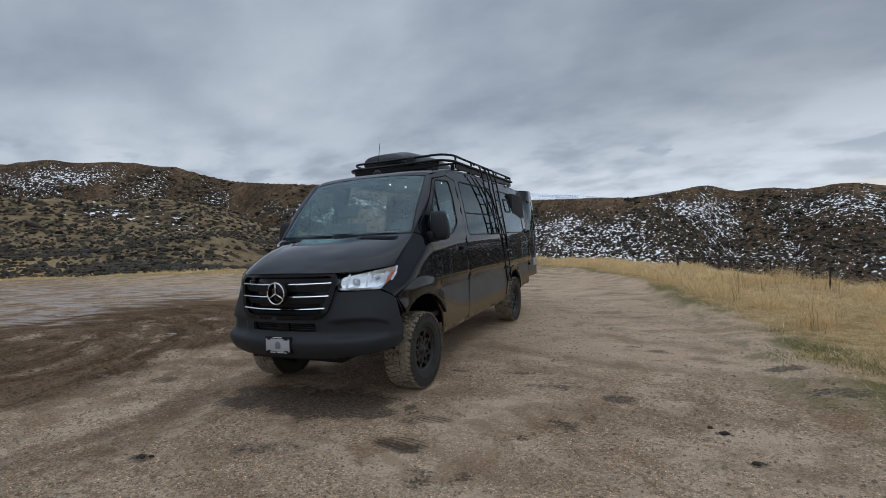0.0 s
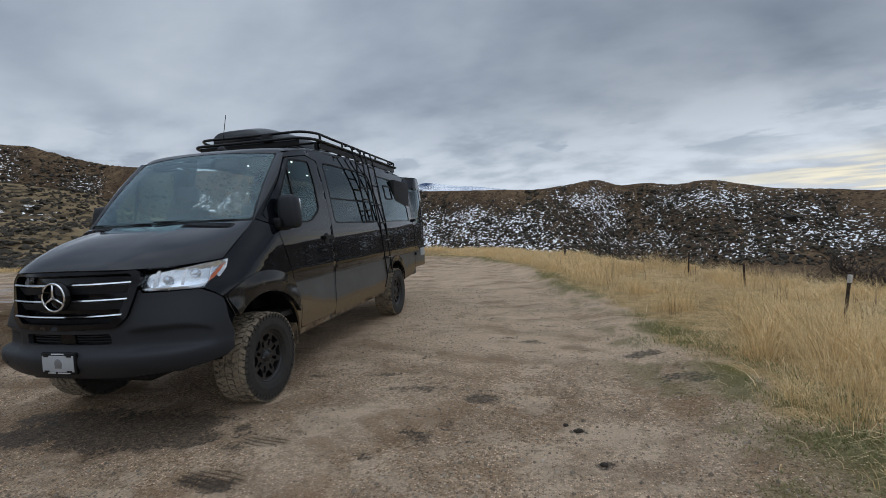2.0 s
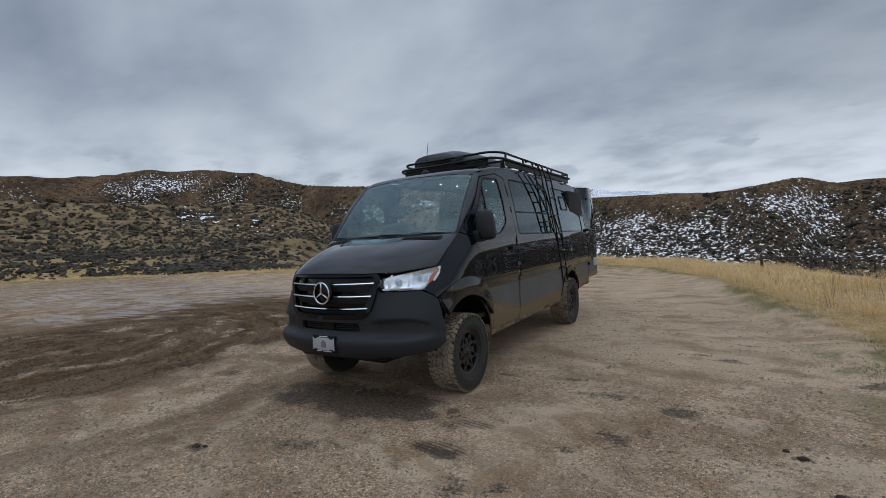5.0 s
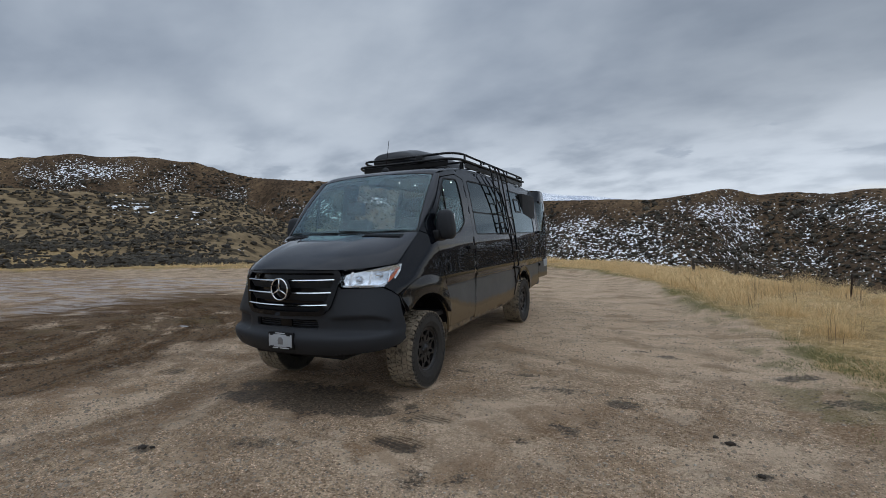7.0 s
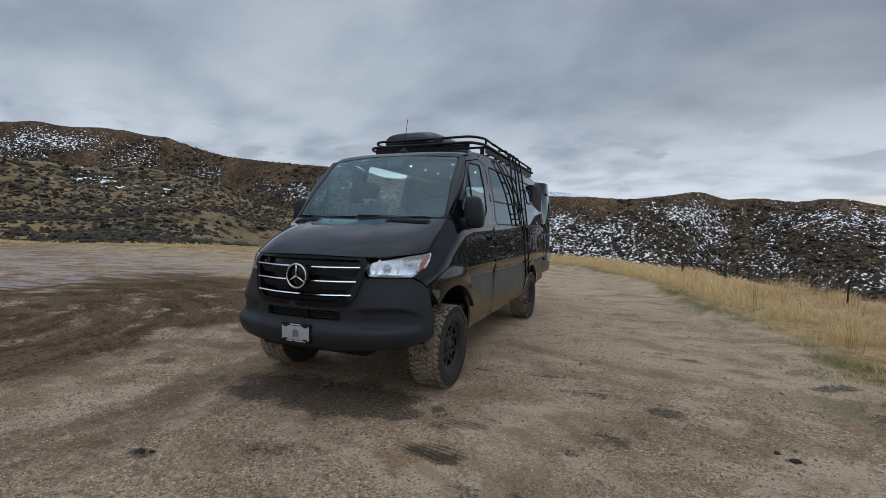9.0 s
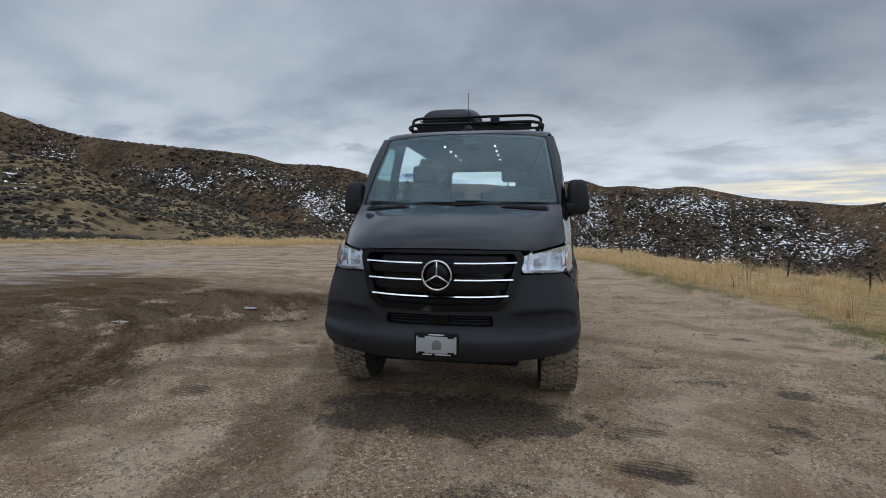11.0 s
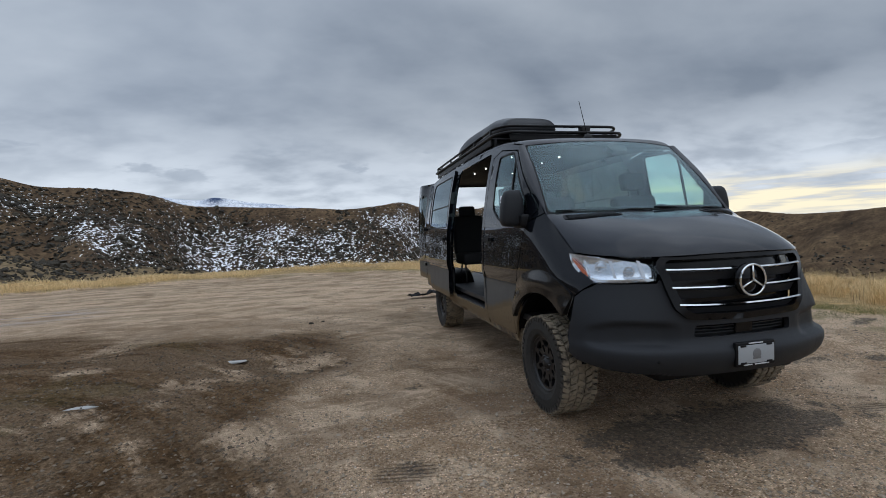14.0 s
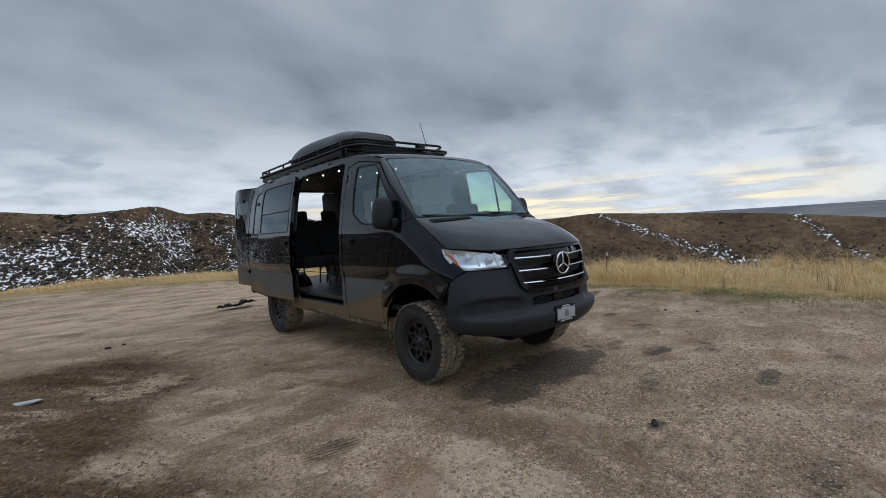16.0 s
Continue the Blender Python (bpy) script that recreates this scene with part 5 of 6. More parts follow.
def build_wheel(sign, y):
    """Outer face to +x; mirrored by turning about z."""
    hub = Matrix.Translation((sign * 0.866, y, TYRE_R)) @ pose(0, 0, 0, 11 * y, 0, 0 if sign > 0 else 180)
    wheel = new("wheel")
    wheel.parent = van
    wheel.matrix_basis = hub
    tagged(wheel, "black alloy wheel with a muddy all-terrain tyre")
    if "tyre" not in WHEELS:
        t = part("tyre", tyre_mesh(), TYRE, wheel, "muddy all-terrain tyre", smooth=False)
        at = t.data.attributes.new("dusty", "FLOAT", "POINT")
        at.data.foreach_set("value", [float(ease(np.hypot(v.co.y, v.co.z), 0.366, 0.378)) * 0.9 + 0.05 for v in t.data.vertices])
        rim = part("rim", turned([(0.20, -0.10), (0.218, -0.10), (0.205, -0.06), (0.20, 0.07), (0.205, 0.088), (0.224, 0.10), (0.228, 0.108), (0.214, 0.110), (0.203, 0.096), (0.192, 0.06), (0.188, -0.09)], 48), DARKMETAL, wheel, "black rim")
        holes = []
        for k in range(8):
            a = 45 * k
            holes.append(soft(arc(0, 0, 0.188, a - 17, a + 17, 5) + arc(0, 0, 0.134, a + 9, a - 9, 3), 0.012))
            holes.append(soft(arc(0, 0, 0.146, a + 15.5, a + 29.5, 3) + arc(0, 0, 0.088, a + 30, a + 15, 3), 0.010))
        face = panel(arc(0, 0, 0.206, 0, 354, 60), holes, lambda u, v: Vector((0.082 + 0.35 * (u * u + v * v) ** 1.0, u, v)), 0.03, 0.022)
        part("rim_face", face, DARKMETAL, rim, "black rim face with forked spokes")
        part("hub_cap", turned([(0.0, 0.108), (0.030, 0.108), (0.038, 0.098), (0.055, 0.084), (0.075, 0.076), (0.078, 0.05)], 28), DARKMETAL, rim, "black hub cap")
        for k in np.arange(6) * math.pi / 3:
            part("wheel_bolt", shifted(turned([(0.0, 0.10), (0.008, 0.10), (0.009, 0.07)], 6), Matrix.Translation((0, 0.058 * math.cos(k), 0.058 * math.sin(k)))), GREY_METAL, rim)
        part("brake_disc", turned([(0.0, 0.0), (0.15, 0.0), (0.15, -0.02), (0.0, -0.02)], 32), GREY_METAL, wheel, "grey brake disc")
        WHEELS["tyre"] = wheel
    else:
        bpy.data.objects.remove(wheel)
        wheel = copy_thing(WHEELS["tyre"], hub)


WHEELS = {}
for sign, y in ((1, 0.0), (-1, 0.0), (1, WHEELBASE), (-1, WHEELBASE)):
    build_wheel(sign, y)

# chassis
part("chassis", joined(box((-0.62, -0.6, 0.46), (0.62, 4.85, 0.66), 0.03), box((-0.93, 0.60, 0.47), (0.93, 3.12, 0.60), 0.02), box((-0.93, 4.18, 0.55), (0.93, 4.9, 0.66), 0.02)), TRIM, van, "dark underbody")
for y in (0.0, WHEELBASE):
    part("axle", joined(tube([(-0.78, y, TYRE_R), (0.78, y, TYRE_R)], 0.045, 12), shifted(turned([(0.0, -0.12), (0.12, -0.08), (0.15, 0), (0.12, 0.08), (0.0, 0.12)], 20), Matrix.Translation((0.08, y, TYRE_R)))), GREY_METAL, van, "grey axle")
part("rear_bumper", joined(box((-0.93, 4.90, 0.52), (0.93, 5.10, 0.68), 0.03), box((-0.5, 5.06, 0.66), (0.5, 5.12, 0.70), 0.01)), PLASTIC, van, "matt black rear bumper")

# sliding door, standing open
mslide = side_map(-1, 0.085)
sd = [(y + 1.31, z) for y, z in SLIDE]
sdoor = part("sliding_door", panel(flank(inset(sd, -0.02), -1), [flank([(y + 1.28, z) for y, z in soft([(1.52, 1.56), (2.70, 1.56), (2.70, 2.20), (2.64, 2.27), (1.52, 2.27)], 0.06)], -1)], mslide, 0.07, 0.05), PAINT, van, "black sliding door, slid open")
window("side_window", [(y + 1.28, z) for y, z in soft([(1.52, 1.56), (2.70, 1.56), (2.70, 2.20), (2.64, 2.27), (1.52, 2.27)], 0.06)], -1, PRIVACY, sdoor, "dark privacy glass", [[(2.82, 1.855), (3.96, 1.855), (3.96, 1.87), (2.82, 1.87)]], 0.085)
handle(2.93, 1.40, -1, sdoor, 0.085)
part("door_seam", panel(flank([(2.79, 1.004), (4.03, 1.004), (4.03, 1.011), (2.79, 1.011)], -1), [], mslide, 0.09, 0.004, 0.003), TRIM, sdoor)
part("door_inner", box((-1.035, 2.80, 0.66), (-0.985, 4.02, 1.5), 0.02), INNER, sdoor, "dark inner door card")
part("door_latch", box((-1.06, 2.745, 1.36), (-1.02, 2.765, 1.46), 0.004), GREY_METAL, sdoor, "grey door latch")
part("door_latch", box((-1.06, 2.745, 1.58), (-1.03, 2.765, 1.62), 0.004), GREY_METAL, sdoor, "grey door latch")
part("step_board", box((-0.97, 1.48, 0.58), (-0.70, 2.74, 0.615), 0.008), VANFLOOR, van, "dark ribbed entry step")

# rear doors, standing open straight back
for s in (-1, 1):
    def rear_map(u, v, s=s):
        y = u * s
        x = 0.985 - 0.055 * max(0.0, (v - 1.35) / 1.05) ** 2 - 0.02 * ((y - 5.3) / 0.4) ** 2
        k = float(ease(y, 4.90, 5.35))
        return Vector((s * ((side_x(4.88, v) + 0.004) * (1 - k) + x * k), y, v))

    out = soft([(4.915, 0.66), (5.66, 0.66), (5.70, 1.30), (5.66, 2.05), (5.60, 2.36), (5.52, 2.43), (4.95, 2.42), (4.915, 2.36)], 0.03)
    hole = soft([(5.04, 1.50), (5.56, 1.50), (5.52, 2.08), (5.47, 2.20), (5.04, 2.20)], 0.06)
    rd = part("rear_door", panel(flank(out, s), [flank(hole, s)], rear_map, 0.07, 0.06), PAINT, van, "black rear door, swung open")
    pane = part("rear_door_window", panel(flank(hole, s), [], rear_map, 0.08, 0.006, -0.006), PRIVACY, rd, "dark privacy glass")
    pane.visible_shadow = False
    part("tail_light", box((s * 0.93 - 0.035, 4.90, 0.95), (s * 0.93 + 0.035, 4.955, 1.45), 0.01), REDLENS, van, "red tail light")
    for z in (0.9, 1.55, 2.15):
        part("hinge", box((s * 0.985 - 0.015, 4.90, z), (s * 0.985 + 0.02, 5.02, z + 0.05), 0.006), TRIM, rd, "black door hinge")
part("rear_plate", box((0.985, 5.28, 0.86), (0.998, 5.58, 1.01), 0.004), PLATEGREY, rd, "pale rear number plate")
part("rear_header", box((-0.80, 4.84, 2.34), (0.80, 4.92, 2.42), 0.02), PAINT, van, "black rear door header")

# inside
part("cabin_floor", box((-0.93, 0.3, 0.66), (0.93, 4.90, 0.715), 0.005), VANFLOOR, van, "dark grey van floor")
part("headliner", panel([(-0.97, 0.75), (0.97, 0.75), (0.97, 4.85), (-0.97, 4.85)], [], lambda u, v: roof_map(u, v) - Vector((0, 0, 0.075)), 0.12, 0.012), INNER, van, "dark headliner")
for x in (-0.42, 0.22):
    for y in (1.9, 2.4, 2.9, 3.47):
        part("ceiling_lamp", shifted(turned([(0.0, -0.004), (0.007, -0.004), (0.010, 0.0), (0.010, 0.01)], 12, "z"), Matrix.Translation((x, y, crown(y) - 0.112))), LED, van, "small round ceiling lamp, lit")
dash = part("dashboard", joined(box((-0.84, 0.10, 1.10), (0.84, 0.42, 1.50), 0.07, 4), box((0.26, 0.22, 1.40), (0.70, 0.45, 1.57), 0.06, 4), box((-0.16, 0.30, 0.80), (0.16, 0.50, 1.42), 0.05, 3)), DASHPLASTIC, van, "dark grey dashboard")
wheel_c = Matrix.Translation((0.48, 0.52, 1.50)) @ pose(0, 0, 0, -52, 0, 0)
part("steering_wheel", shifted(joined(tube([(0.19 * math.cos(k), 0.19 * math.sin(k), 0) for k in np.linspace(0, 2 * math.pi, 32, endpoint=False)], 0.016, 8, True), tube([(-0.18, 0, 0), (0.18, 0, 0)], 0.018, 6), tube([(0, 0, 0), (0, -0.18, 0)], 0.018, 6), box((-0.07, -0.06, -0.02), (0.07, 0.06, 0.02), 0.015)), wheel_c), TRIM, van, "black steering wheel")


def build_seat(x, y, z, parent_name, legs=False, wide=0.24, drop=0.0):
    seat = part(parent_name, joined(box((x - wide, y - 0.26, z + 0.28), (x + wide, y + 0.24, z + 0.45), 0.05, 4)), SEATCLOTH, van, "black cloth seat")
    part("backrest", shifted(box((-wide, -0.06, 0.0), (wide, 0.08, 0.62), 0.055, 4), Matrix.Translation((x, y + 0.24, z + 0.42)) @ pose(0, 0, 0, -12, 0, 0)), SEATCLOTH, seat, "black cloth backrest")
    part("headrest", shifted(joined(box((-0.13, -0.045, drop + 0.68), (0.13, 0.055, drop + 0.86), 0.045, 4), tube([(-0.06, 0, 0.6), (-0.06, 0, 0.72)], 0.007, 6), tube([(0.06, 0, 0.6), (0.06, 0, 0.72)], 0.007, 6)), Matrix.Translation((x, y + 0.24, z + 0.42)) @ pose(0, 0, 0, -10, 0, 0)), SEATCLOTH, seat, "padded headrest")
    if legs:
        for a in (-1, 1):
            for b in (-0.2, 0.18):
                part("seat_leg", tube([(x + a * (wide - 0.05), y + b, z), (x + a * (wide - 0.07), y + b * 0.5, z + 0.3)], 0.013, 8), GREY_METAL, seat, "grey steel leg")
    else:
        part("seat_base", box((x - wide + 0.03, y - 0.22, z), (x + wide - 0.03, y + 0.2, z + 0.3), 0.02), TRIM, seat, "black seat base")


for x in (-0.46, 0.48):
    build_seat(x, 0.46, 0.75, "cab_seat")
for x in (-0.50, 0.02, 0.54):
    build_seat(x, 3.35, 0.715, "bench_seat", True, 0.252, -0.08)
part("cabinet", box((0.52, 2.1, 0.715), (0.90, 2.95, 1.25), 0.015), INNER, van, "dark side cabinet")
# added block that narrows the bright view out of the open rear
part("rear_dark_block", box((0.47, 4.0, 0.715), (0.92, 4.85, 2.28), 0.015), INNER, van, "tall dark block narrowing the rear opening")

# roof rack: an upper rail on short posts over a lower rail close to the roof
rack = part("roof_rack", joined(*[tube(rounded([(s * 0.775, 1.95, 2.630), (s * 0.775, 1.56, 2.635), (s * 0.66, 1.38, 2.635), (0.0, 1.38, 2.632)], 0.12), 0.016) for s in (-1, 1)],
                                *[tube([(s * 0.775, 1.92, 2.630), (s * 0.775, 4.40, 2.625)], 0.016) for s in (-1, 1)], tube(rounded([(-0.775, 4.36, 2.625), (-0.775, 4.5, 2.622), (0.775, 4.5, 2.622), (0.775, 4.36, 2.625)], 0.1), 0.016)), STEEL, van, "black tubular roof rack")
part("lower_rail", joined(*[tube(rounded([(s * 0.80, 4.52, 2.548), (s * 0.80, 1.48, 2.545), (s * 0.68, 1.29, 2.545), (0.0, 1.29, 2.542)], 0.12), 0.018) for s in (-1, 1)], tube([(-0.80, 4.52, 2.548), (0.80, 4.52, 2.548)], 0.018)), STEEL, rack, "black lower rail")
for y in (1.62, 2.25, 2.88, 3.52, 4.15, 4.46):
    for s in (-1, 1):
        part("rail_post", box((s * 0.782 - 0.010, y - 0.018, 2.548), (s * 0.782 + 0.010, y + 0.018, 2.630), 0.004), STEEL, rack)
        part("rack_foot", box((s * 0.735 - 0.02, y - 0.035, float(roofline(y)) + 0.02), (s * 0.735 + 0.02, y + 0.035, 2.545), 0.008), STEEL, rack, "black rack foot")
    part("crossbar", box((-0.79, y - 0.03, 2.522), (0.79, y + 0.03, 2.545), 0.008), STEEL, rack, "black crossbar")
for s in (-1, 1):
    part("side_plate", box((s * 0.785 - 0.006, 1.60, 2.455), (s * 0.785 + 0.006, 4.46, 2.540), 0.004), STEEL, rack, "black rack side plate")
part("wind_fairing", box((-0.66, 1.33, 2.462), (0.66, 1.345, 2.535), 0.006), STEEL, rack, "black front fairing")
part("light_bracket", box((0.20, 1.30, 2.545), (0.30, 1.39, 2.625), 0.004), STEEL, rack, "black bracket on the front rail")


# side ladders, hung from the rack
def build_ladder(y0, y1, foot, rungs, slant):
    """Stiles hooked over the rack, close to the flank, the foot set further back by the slant."""
    stand = curve([(0.6, 1.02), (1.40, 1.02), (1.72, 0.992), (2.42, 0.925)])
    back = lambda y, z: y + slant * (2.42 - z)  # noqa: E731
    line = lambda y: rounded([(0.78, y, 2.60), (0.87, y, 2.60)] + [(float(stand(z)), back(y, z), z) for z in (2.42, 2.0, 1.72, 1.56, foot)], 0.08)  # noqa: E731
    ladder = part("side_ladder", joined(*[tube(line(y), 0.012, 8) for y in (y0, y1)]), STEEL, van, "black tubular side ladder")
    for z in rungs:
        part("rung", tube([(float(stand(z)), back(y0, z), z), (float(stand(z)), back(y1, z), z)], 0.010, 8), STEEL, ladder, "black rung")
    part("ladder_bracket", joined(*[tube([(0.955, back(y, foot + 0.10), foot + 0.10), (float(stand(foot + 0.10)), back(y, foot + 0.10), foot + 0.10)], 0.010, 6) for y in (y0, y1)]), STEEL, ladder)


build_ladder(2.33, 2.59, 1.54, (2.36, 2.20, 2.03, 1.87, 1.72, 1.56), 0.09)
build_ladder(2.76, 3.01, 0.74, (2.36, 2.09, 1.81, 1.54, 1.27, 1.00, 0.76), 0.21)


# roof box
def roof_box():
    bm = bmesh.new()
    prof = curve([(0.0, 0.10), (0.08, 0.15), (0.30, 0.20), (0.5, 0.215), (0.75, 0.19), (0.94, 0.12), (1.0, 0.08)])
    wide = curve([(0.0, 0.30), (0.06, 0.345), (0.4, 0.365), (0.9, 0.35), (1.0, 0.28)])
    rings = []
    for t in np.linspace(0, 1, 26):
        w, h, ring = float(wide(t)), float(prof(t)), []
        for k in np.linspace(0, 2 * math.pi, 28, endpoint=False):
            c, s = math.cos(k), math.sin(k)
            f = lambda a, p: math.copysign(abs(a) ** p, a)  # noqa: E731
            z = f(s, 0.55)
            ridge = 0.008 * (1 if abs(c) > 0.97 else 0)
            ring.append(bm.verts.new((-0.32 + (w + ridge) * f(c, 0.45) * (1 - 0.10 * max(z, 0)), 1.53 + 2.12 * t, 2.655 + 0.02 * t + (h * max(z, 0) + 0.08 * min(z, 0)))))
        rings.append(ring)
    for p, q in zip(rings, rings[1:]):
        for k in range(28):
            bm.faces.new((p[k], p[(k + 1) % 28], q[(k + 1) % 28], q[k]))
    bm.faces.new(rings[0][::-1]), bm.faces.new(rings[-1])
    bmesh.ops.recalc_face_normals(bm, faces=bm.faces[:])
    return bm


cargo = tagged(part("roof_box", roof_box(), BAGBLACK), "dark low-profile cargo box strapped on the roof rack", "roof box")
part("box_seam", joined(*[tube([(-0.32 + a * 0.372, 1.66, 2.668), (-0.32 + a * 0.385, 2.5, 2.675), (-0.32 + a * 0.372, 3.50, 2.685)], 0.008, 6) for a in (-1, 1)]), TRIM, cargo, "black lid seam")
antenna = part("antenna", joined(shifted(turned([(0.0, 0.05), (0.02, 0.045), (0.04, 0.02), (0.055, 0.0), (0.055, -0.03)], 16, "z"), Matrix.Translation((0.0, 0.86, 2.385))), tube([(0.0, 0.87, 2.42), (-0.015, 0.985, 2.80)], 0.0035, 6)), TRIM, van, "thin roof antenna")


# ---- fence, grass and brush ----
def height_at(x, y):
    return float(terrain(np.array([float(x)]), np.array([float(y)]))[0][0])


def build_post(x, y, top, lean, tip):
    z = height_at(x, y)
    h = top - z
    post = thing("fence_post", "pale-topped rusty steel fence post standing in dry grass" if tip else "thin rusty steel fence post standing in dry grass", "fence post", (x, y, z), "fence posts")
    post.matrix_basis = pose(x, y, z, lean, lean * 0.6, 20)
    part("post", joined(box((-0.017, -0.004, -0.3), (0.017, 0.004, h), 0.002), box((-0.004, -0.024, -0.3), (0.004, 0.004, h), 0.002)), POSTRUST, post, "rusty steel stake")
    if tip:
        part("cap", box((-0.018, -0.025, h - 0.09), (0.018, 0.006, h + 0.002), 0.003), POSTTIP, post, "weathered pale tip")


POSTS = [(6.5, 0.5, 0.36, 3, False), (6.7, 2.4, 0.67, 4, True), (6.9, 5.4, 0.48, -2, False), (6.55, 7.3, 0.57, 2, False), (6.25, 10.3, 0.5, -3, False)]
for p in POSTS:
    build_post(*p)
WOOD = plain("weathered_wood", (0.055, 0.046, 0.037), 0.85, grain=60, vary=0.4, relief=0.6)
BRACE = [(4.25, 13.2), (5.35, 12.4), (5.62, 12.1), (5.84, 11.6)]
brace = thing("wooden_fence", "weathered wooden fence corner with stout posts in dry grass", "fence", (*BRACE[1], height_at(*BRACE[1])))
for x, y in BRACE:
    z = height_at(x, y)
    part("post", shifted(turned([(0.0, 0.53), (0.04, 0.525), (0.042, 0.50), (0.048, z - 0.2)], 9, "z"), Matrix.Translation((x, y, 0)) @ pose(0, 0, 0, 1.5, -1, 0)), WOOD, brace).matrix_parent_inverse = brace.matrix_basis.inverted()
for a, b in ((0, 1), (1, 3)):
    (ax, ay), (bx, by) = BRACE[a], BRACE[b]
    part("rail", tube([(ax, ay, 0.44), ((ax + bx) / 2, (ay + by) / 2 - 0.05, 0.46), (bx, by, 0.50)], 0.026, 7), WOOD, brace).matrix_parent_inverse = brace.matrix_basis.inverted()


def grass_nodes(low, high):
    def build(g):
        r = g.add("NewGeometry").outputs["Random Per Island"]
        a = g.add("Attribute", attribute="tip").outputs["Fac"]
        c = g.mix(g.math("POWER", r, 0.6), low, high)
        c = g.mix(g.math("MULTIPLY", a, 0.22), c, (0.82, 0.62, 0.34))
        return principled(g, c, 0.75, 0.0)

    return material("grass", build)


DRY = grass_nodes((0.42, 0.275, 0.115), (0.92, 0.69, 0.36))
STRAW = grass_nodes((0.42, 0.31, 0.16), (0.92, 0.70, 0.40))
GREEN = grass_nodes((0.085, 0.11, 0.030), (0.20, 0.21, 0.07))


def blades(name, roots, heights, widths, turns, mat, label, lean=0.45, seed=1):
    """Many thin bent blades in one mesh."""
    rng = np.random.default_rng(seed)
    n = len(roots)
    turn, bend = turns + rng.normal(0, 0.7, n), rng.uniform(0.1, 1.0, n) * lean
    face = rng.uniform(0, 2 * np.pi, n)
    side = np.stack([np.cos(face), np.sin(face), 0 * face], 1) * widths[:, None] * 0.5
    way = np.stack([np.cos(turn), np.sin(turn), 0 * turn], 1)
    up = np.array([0, 0, 1.0])
    h = heights[:, None]
    p0 = roots - up * 0.03
    p1 = roots + up * h * 0.45 + way * h * bend[:, None] * 0.18
    p2 = roots + up * h * 0.80 + way * h * bend[:, None] * 0.55
    p3 = roots + up * h * (1.0 - 0.25 * bend[:, None]) + way * h * bend[:, None] * 1.05
    verts = np.stack([p0 - side, p0 + side, p1 - side * 0.85, p1 + side * 0.85, p2 - side * 0.55, p2 + side * 0.55, p3], 1).reshape(-1, 3)
    k = np.arange(n)[:, None] * 7
    quads = np.concatenate([k + [0, 1, 3, 2], k + [2, 3, 5, 4]])
    tris = k + [4, 5, 6]
    mesh = bpy.data.meshes.new(name)
    mesh.from_pydata(verts.tolist(), [], quads.tolist() + tris.tolist())
    at = mesh.attributes.new("tip", "FLOAT", "POINT")
    at.data.foreach_set("value", np.tile([0, 0, 0.4, 0.4, 0.8, 0.8, 1.0], n).astype(np.float32))
    mesh.materials.append(mat)
    return tagged(new(name, mesh), label, "grass", kind="stuff")


def scatter(n, az, out, seed):
    """Random places along the gravel's edge: a range of bearings and of distances past it."""
    rng = np.random.default_rng(seed)
    a, o = rng.uniform(*az, n), rng.uniform(0, 1, n) ** 0.8 * (out[1] - out[0]) + out[0]
    r = EDGE(a) + o
    return CX + r * np.sin(np.radians(a)), CY + r * np.cos(np.radians(a)), o, rng


def rooted(x, y):
    return np.stack([x, y, terrain(x, y)[0]], 1)


def clumps(n, az, out, seed, per, spread, h, w, first=0.0):
    x, y, o, rng = scatter(n, az, out, seed)
    thick = fractal(x, y, 2.2, 3, 30.0 + seed) + 0.25 * (o > 0.8)
    keep = thick > first
    x, y, o, thick = x[keep], y[keep], o[keep], thick[keep]
    size = np.clip(0.50 + 0.65 * thick, 0.30, 1.2) * np.clip(0.55 + o * 0.35, 0.4, 0.9)
    ox, oy = rng.normal(0, spread, len(x) * per), rng.normal(0, spread, len(x) * per)
    own = np.repeat(np.clip(rng.lognormal(0, 0.32, len(x)), 0.4, 1.45), per)
    bx, by = np.repeat(x, per) + ox, np.repeat(y, per) + oy
    hh = np.repeat(size, per) * own * rng.uniform(h[0], h[1], len(bx)) * np.exp(-0.22 * (ox**2 + oy**2) / spread**2)
    drift = np.repeat(2.4 + 1.2 * fractal(x, y, 1.5, 2, 60.0), per)
    turns = np.arctan2(oy + 0.3 * spread * np.sin(drift), ox + 0.3 * spread * np.cos(drift))
    return rooted(bx, by), hh, rng.uniform(w[0], w[1], len(bx)), turns


near = clumps(480, (24, 128), (0.80, 7.6), 2, 150, 0.095, (0.20, 0.58), (0.002, 0.0045), -0.05)
mid = clumps(1300, (-2, 26), (1.5, 7.8), 3, 42, 0.12, (0.09, 0.30), (0.004, 0.007), 0.10)
back = clumps(4600, (-75, -2), (0.2, 6.0), 4, 12, 0.17, (0.10, 0.32), (0.009, 0.016), 0.18)
joint = [np.concatenate(k) for k in zip(near, mid, back)]
blades("dry_grass", *joint, DRY, "tall golden dry grass along the gravel's edge", 1.6, 5)
mat = clumps(4400, (0, 128), (0.80, 7.8), 6, 17, 0.28, (0.05, 0.16), (0.003, 0.007), -0.25)
blades("matted_straw", *mat, STRAW, "flattened straw between the grass clumps", 4.2, 7)
shoots = clumps(1300, (-4, 128), (0.15, 1.5), 8, 22, 0.10, (0.02, 0.06), (0.004, 0.008), 0.30)
blades("green_shoots", *shoots, GREEN, "low green shoots at the gravel's edge", 2.6, 9)


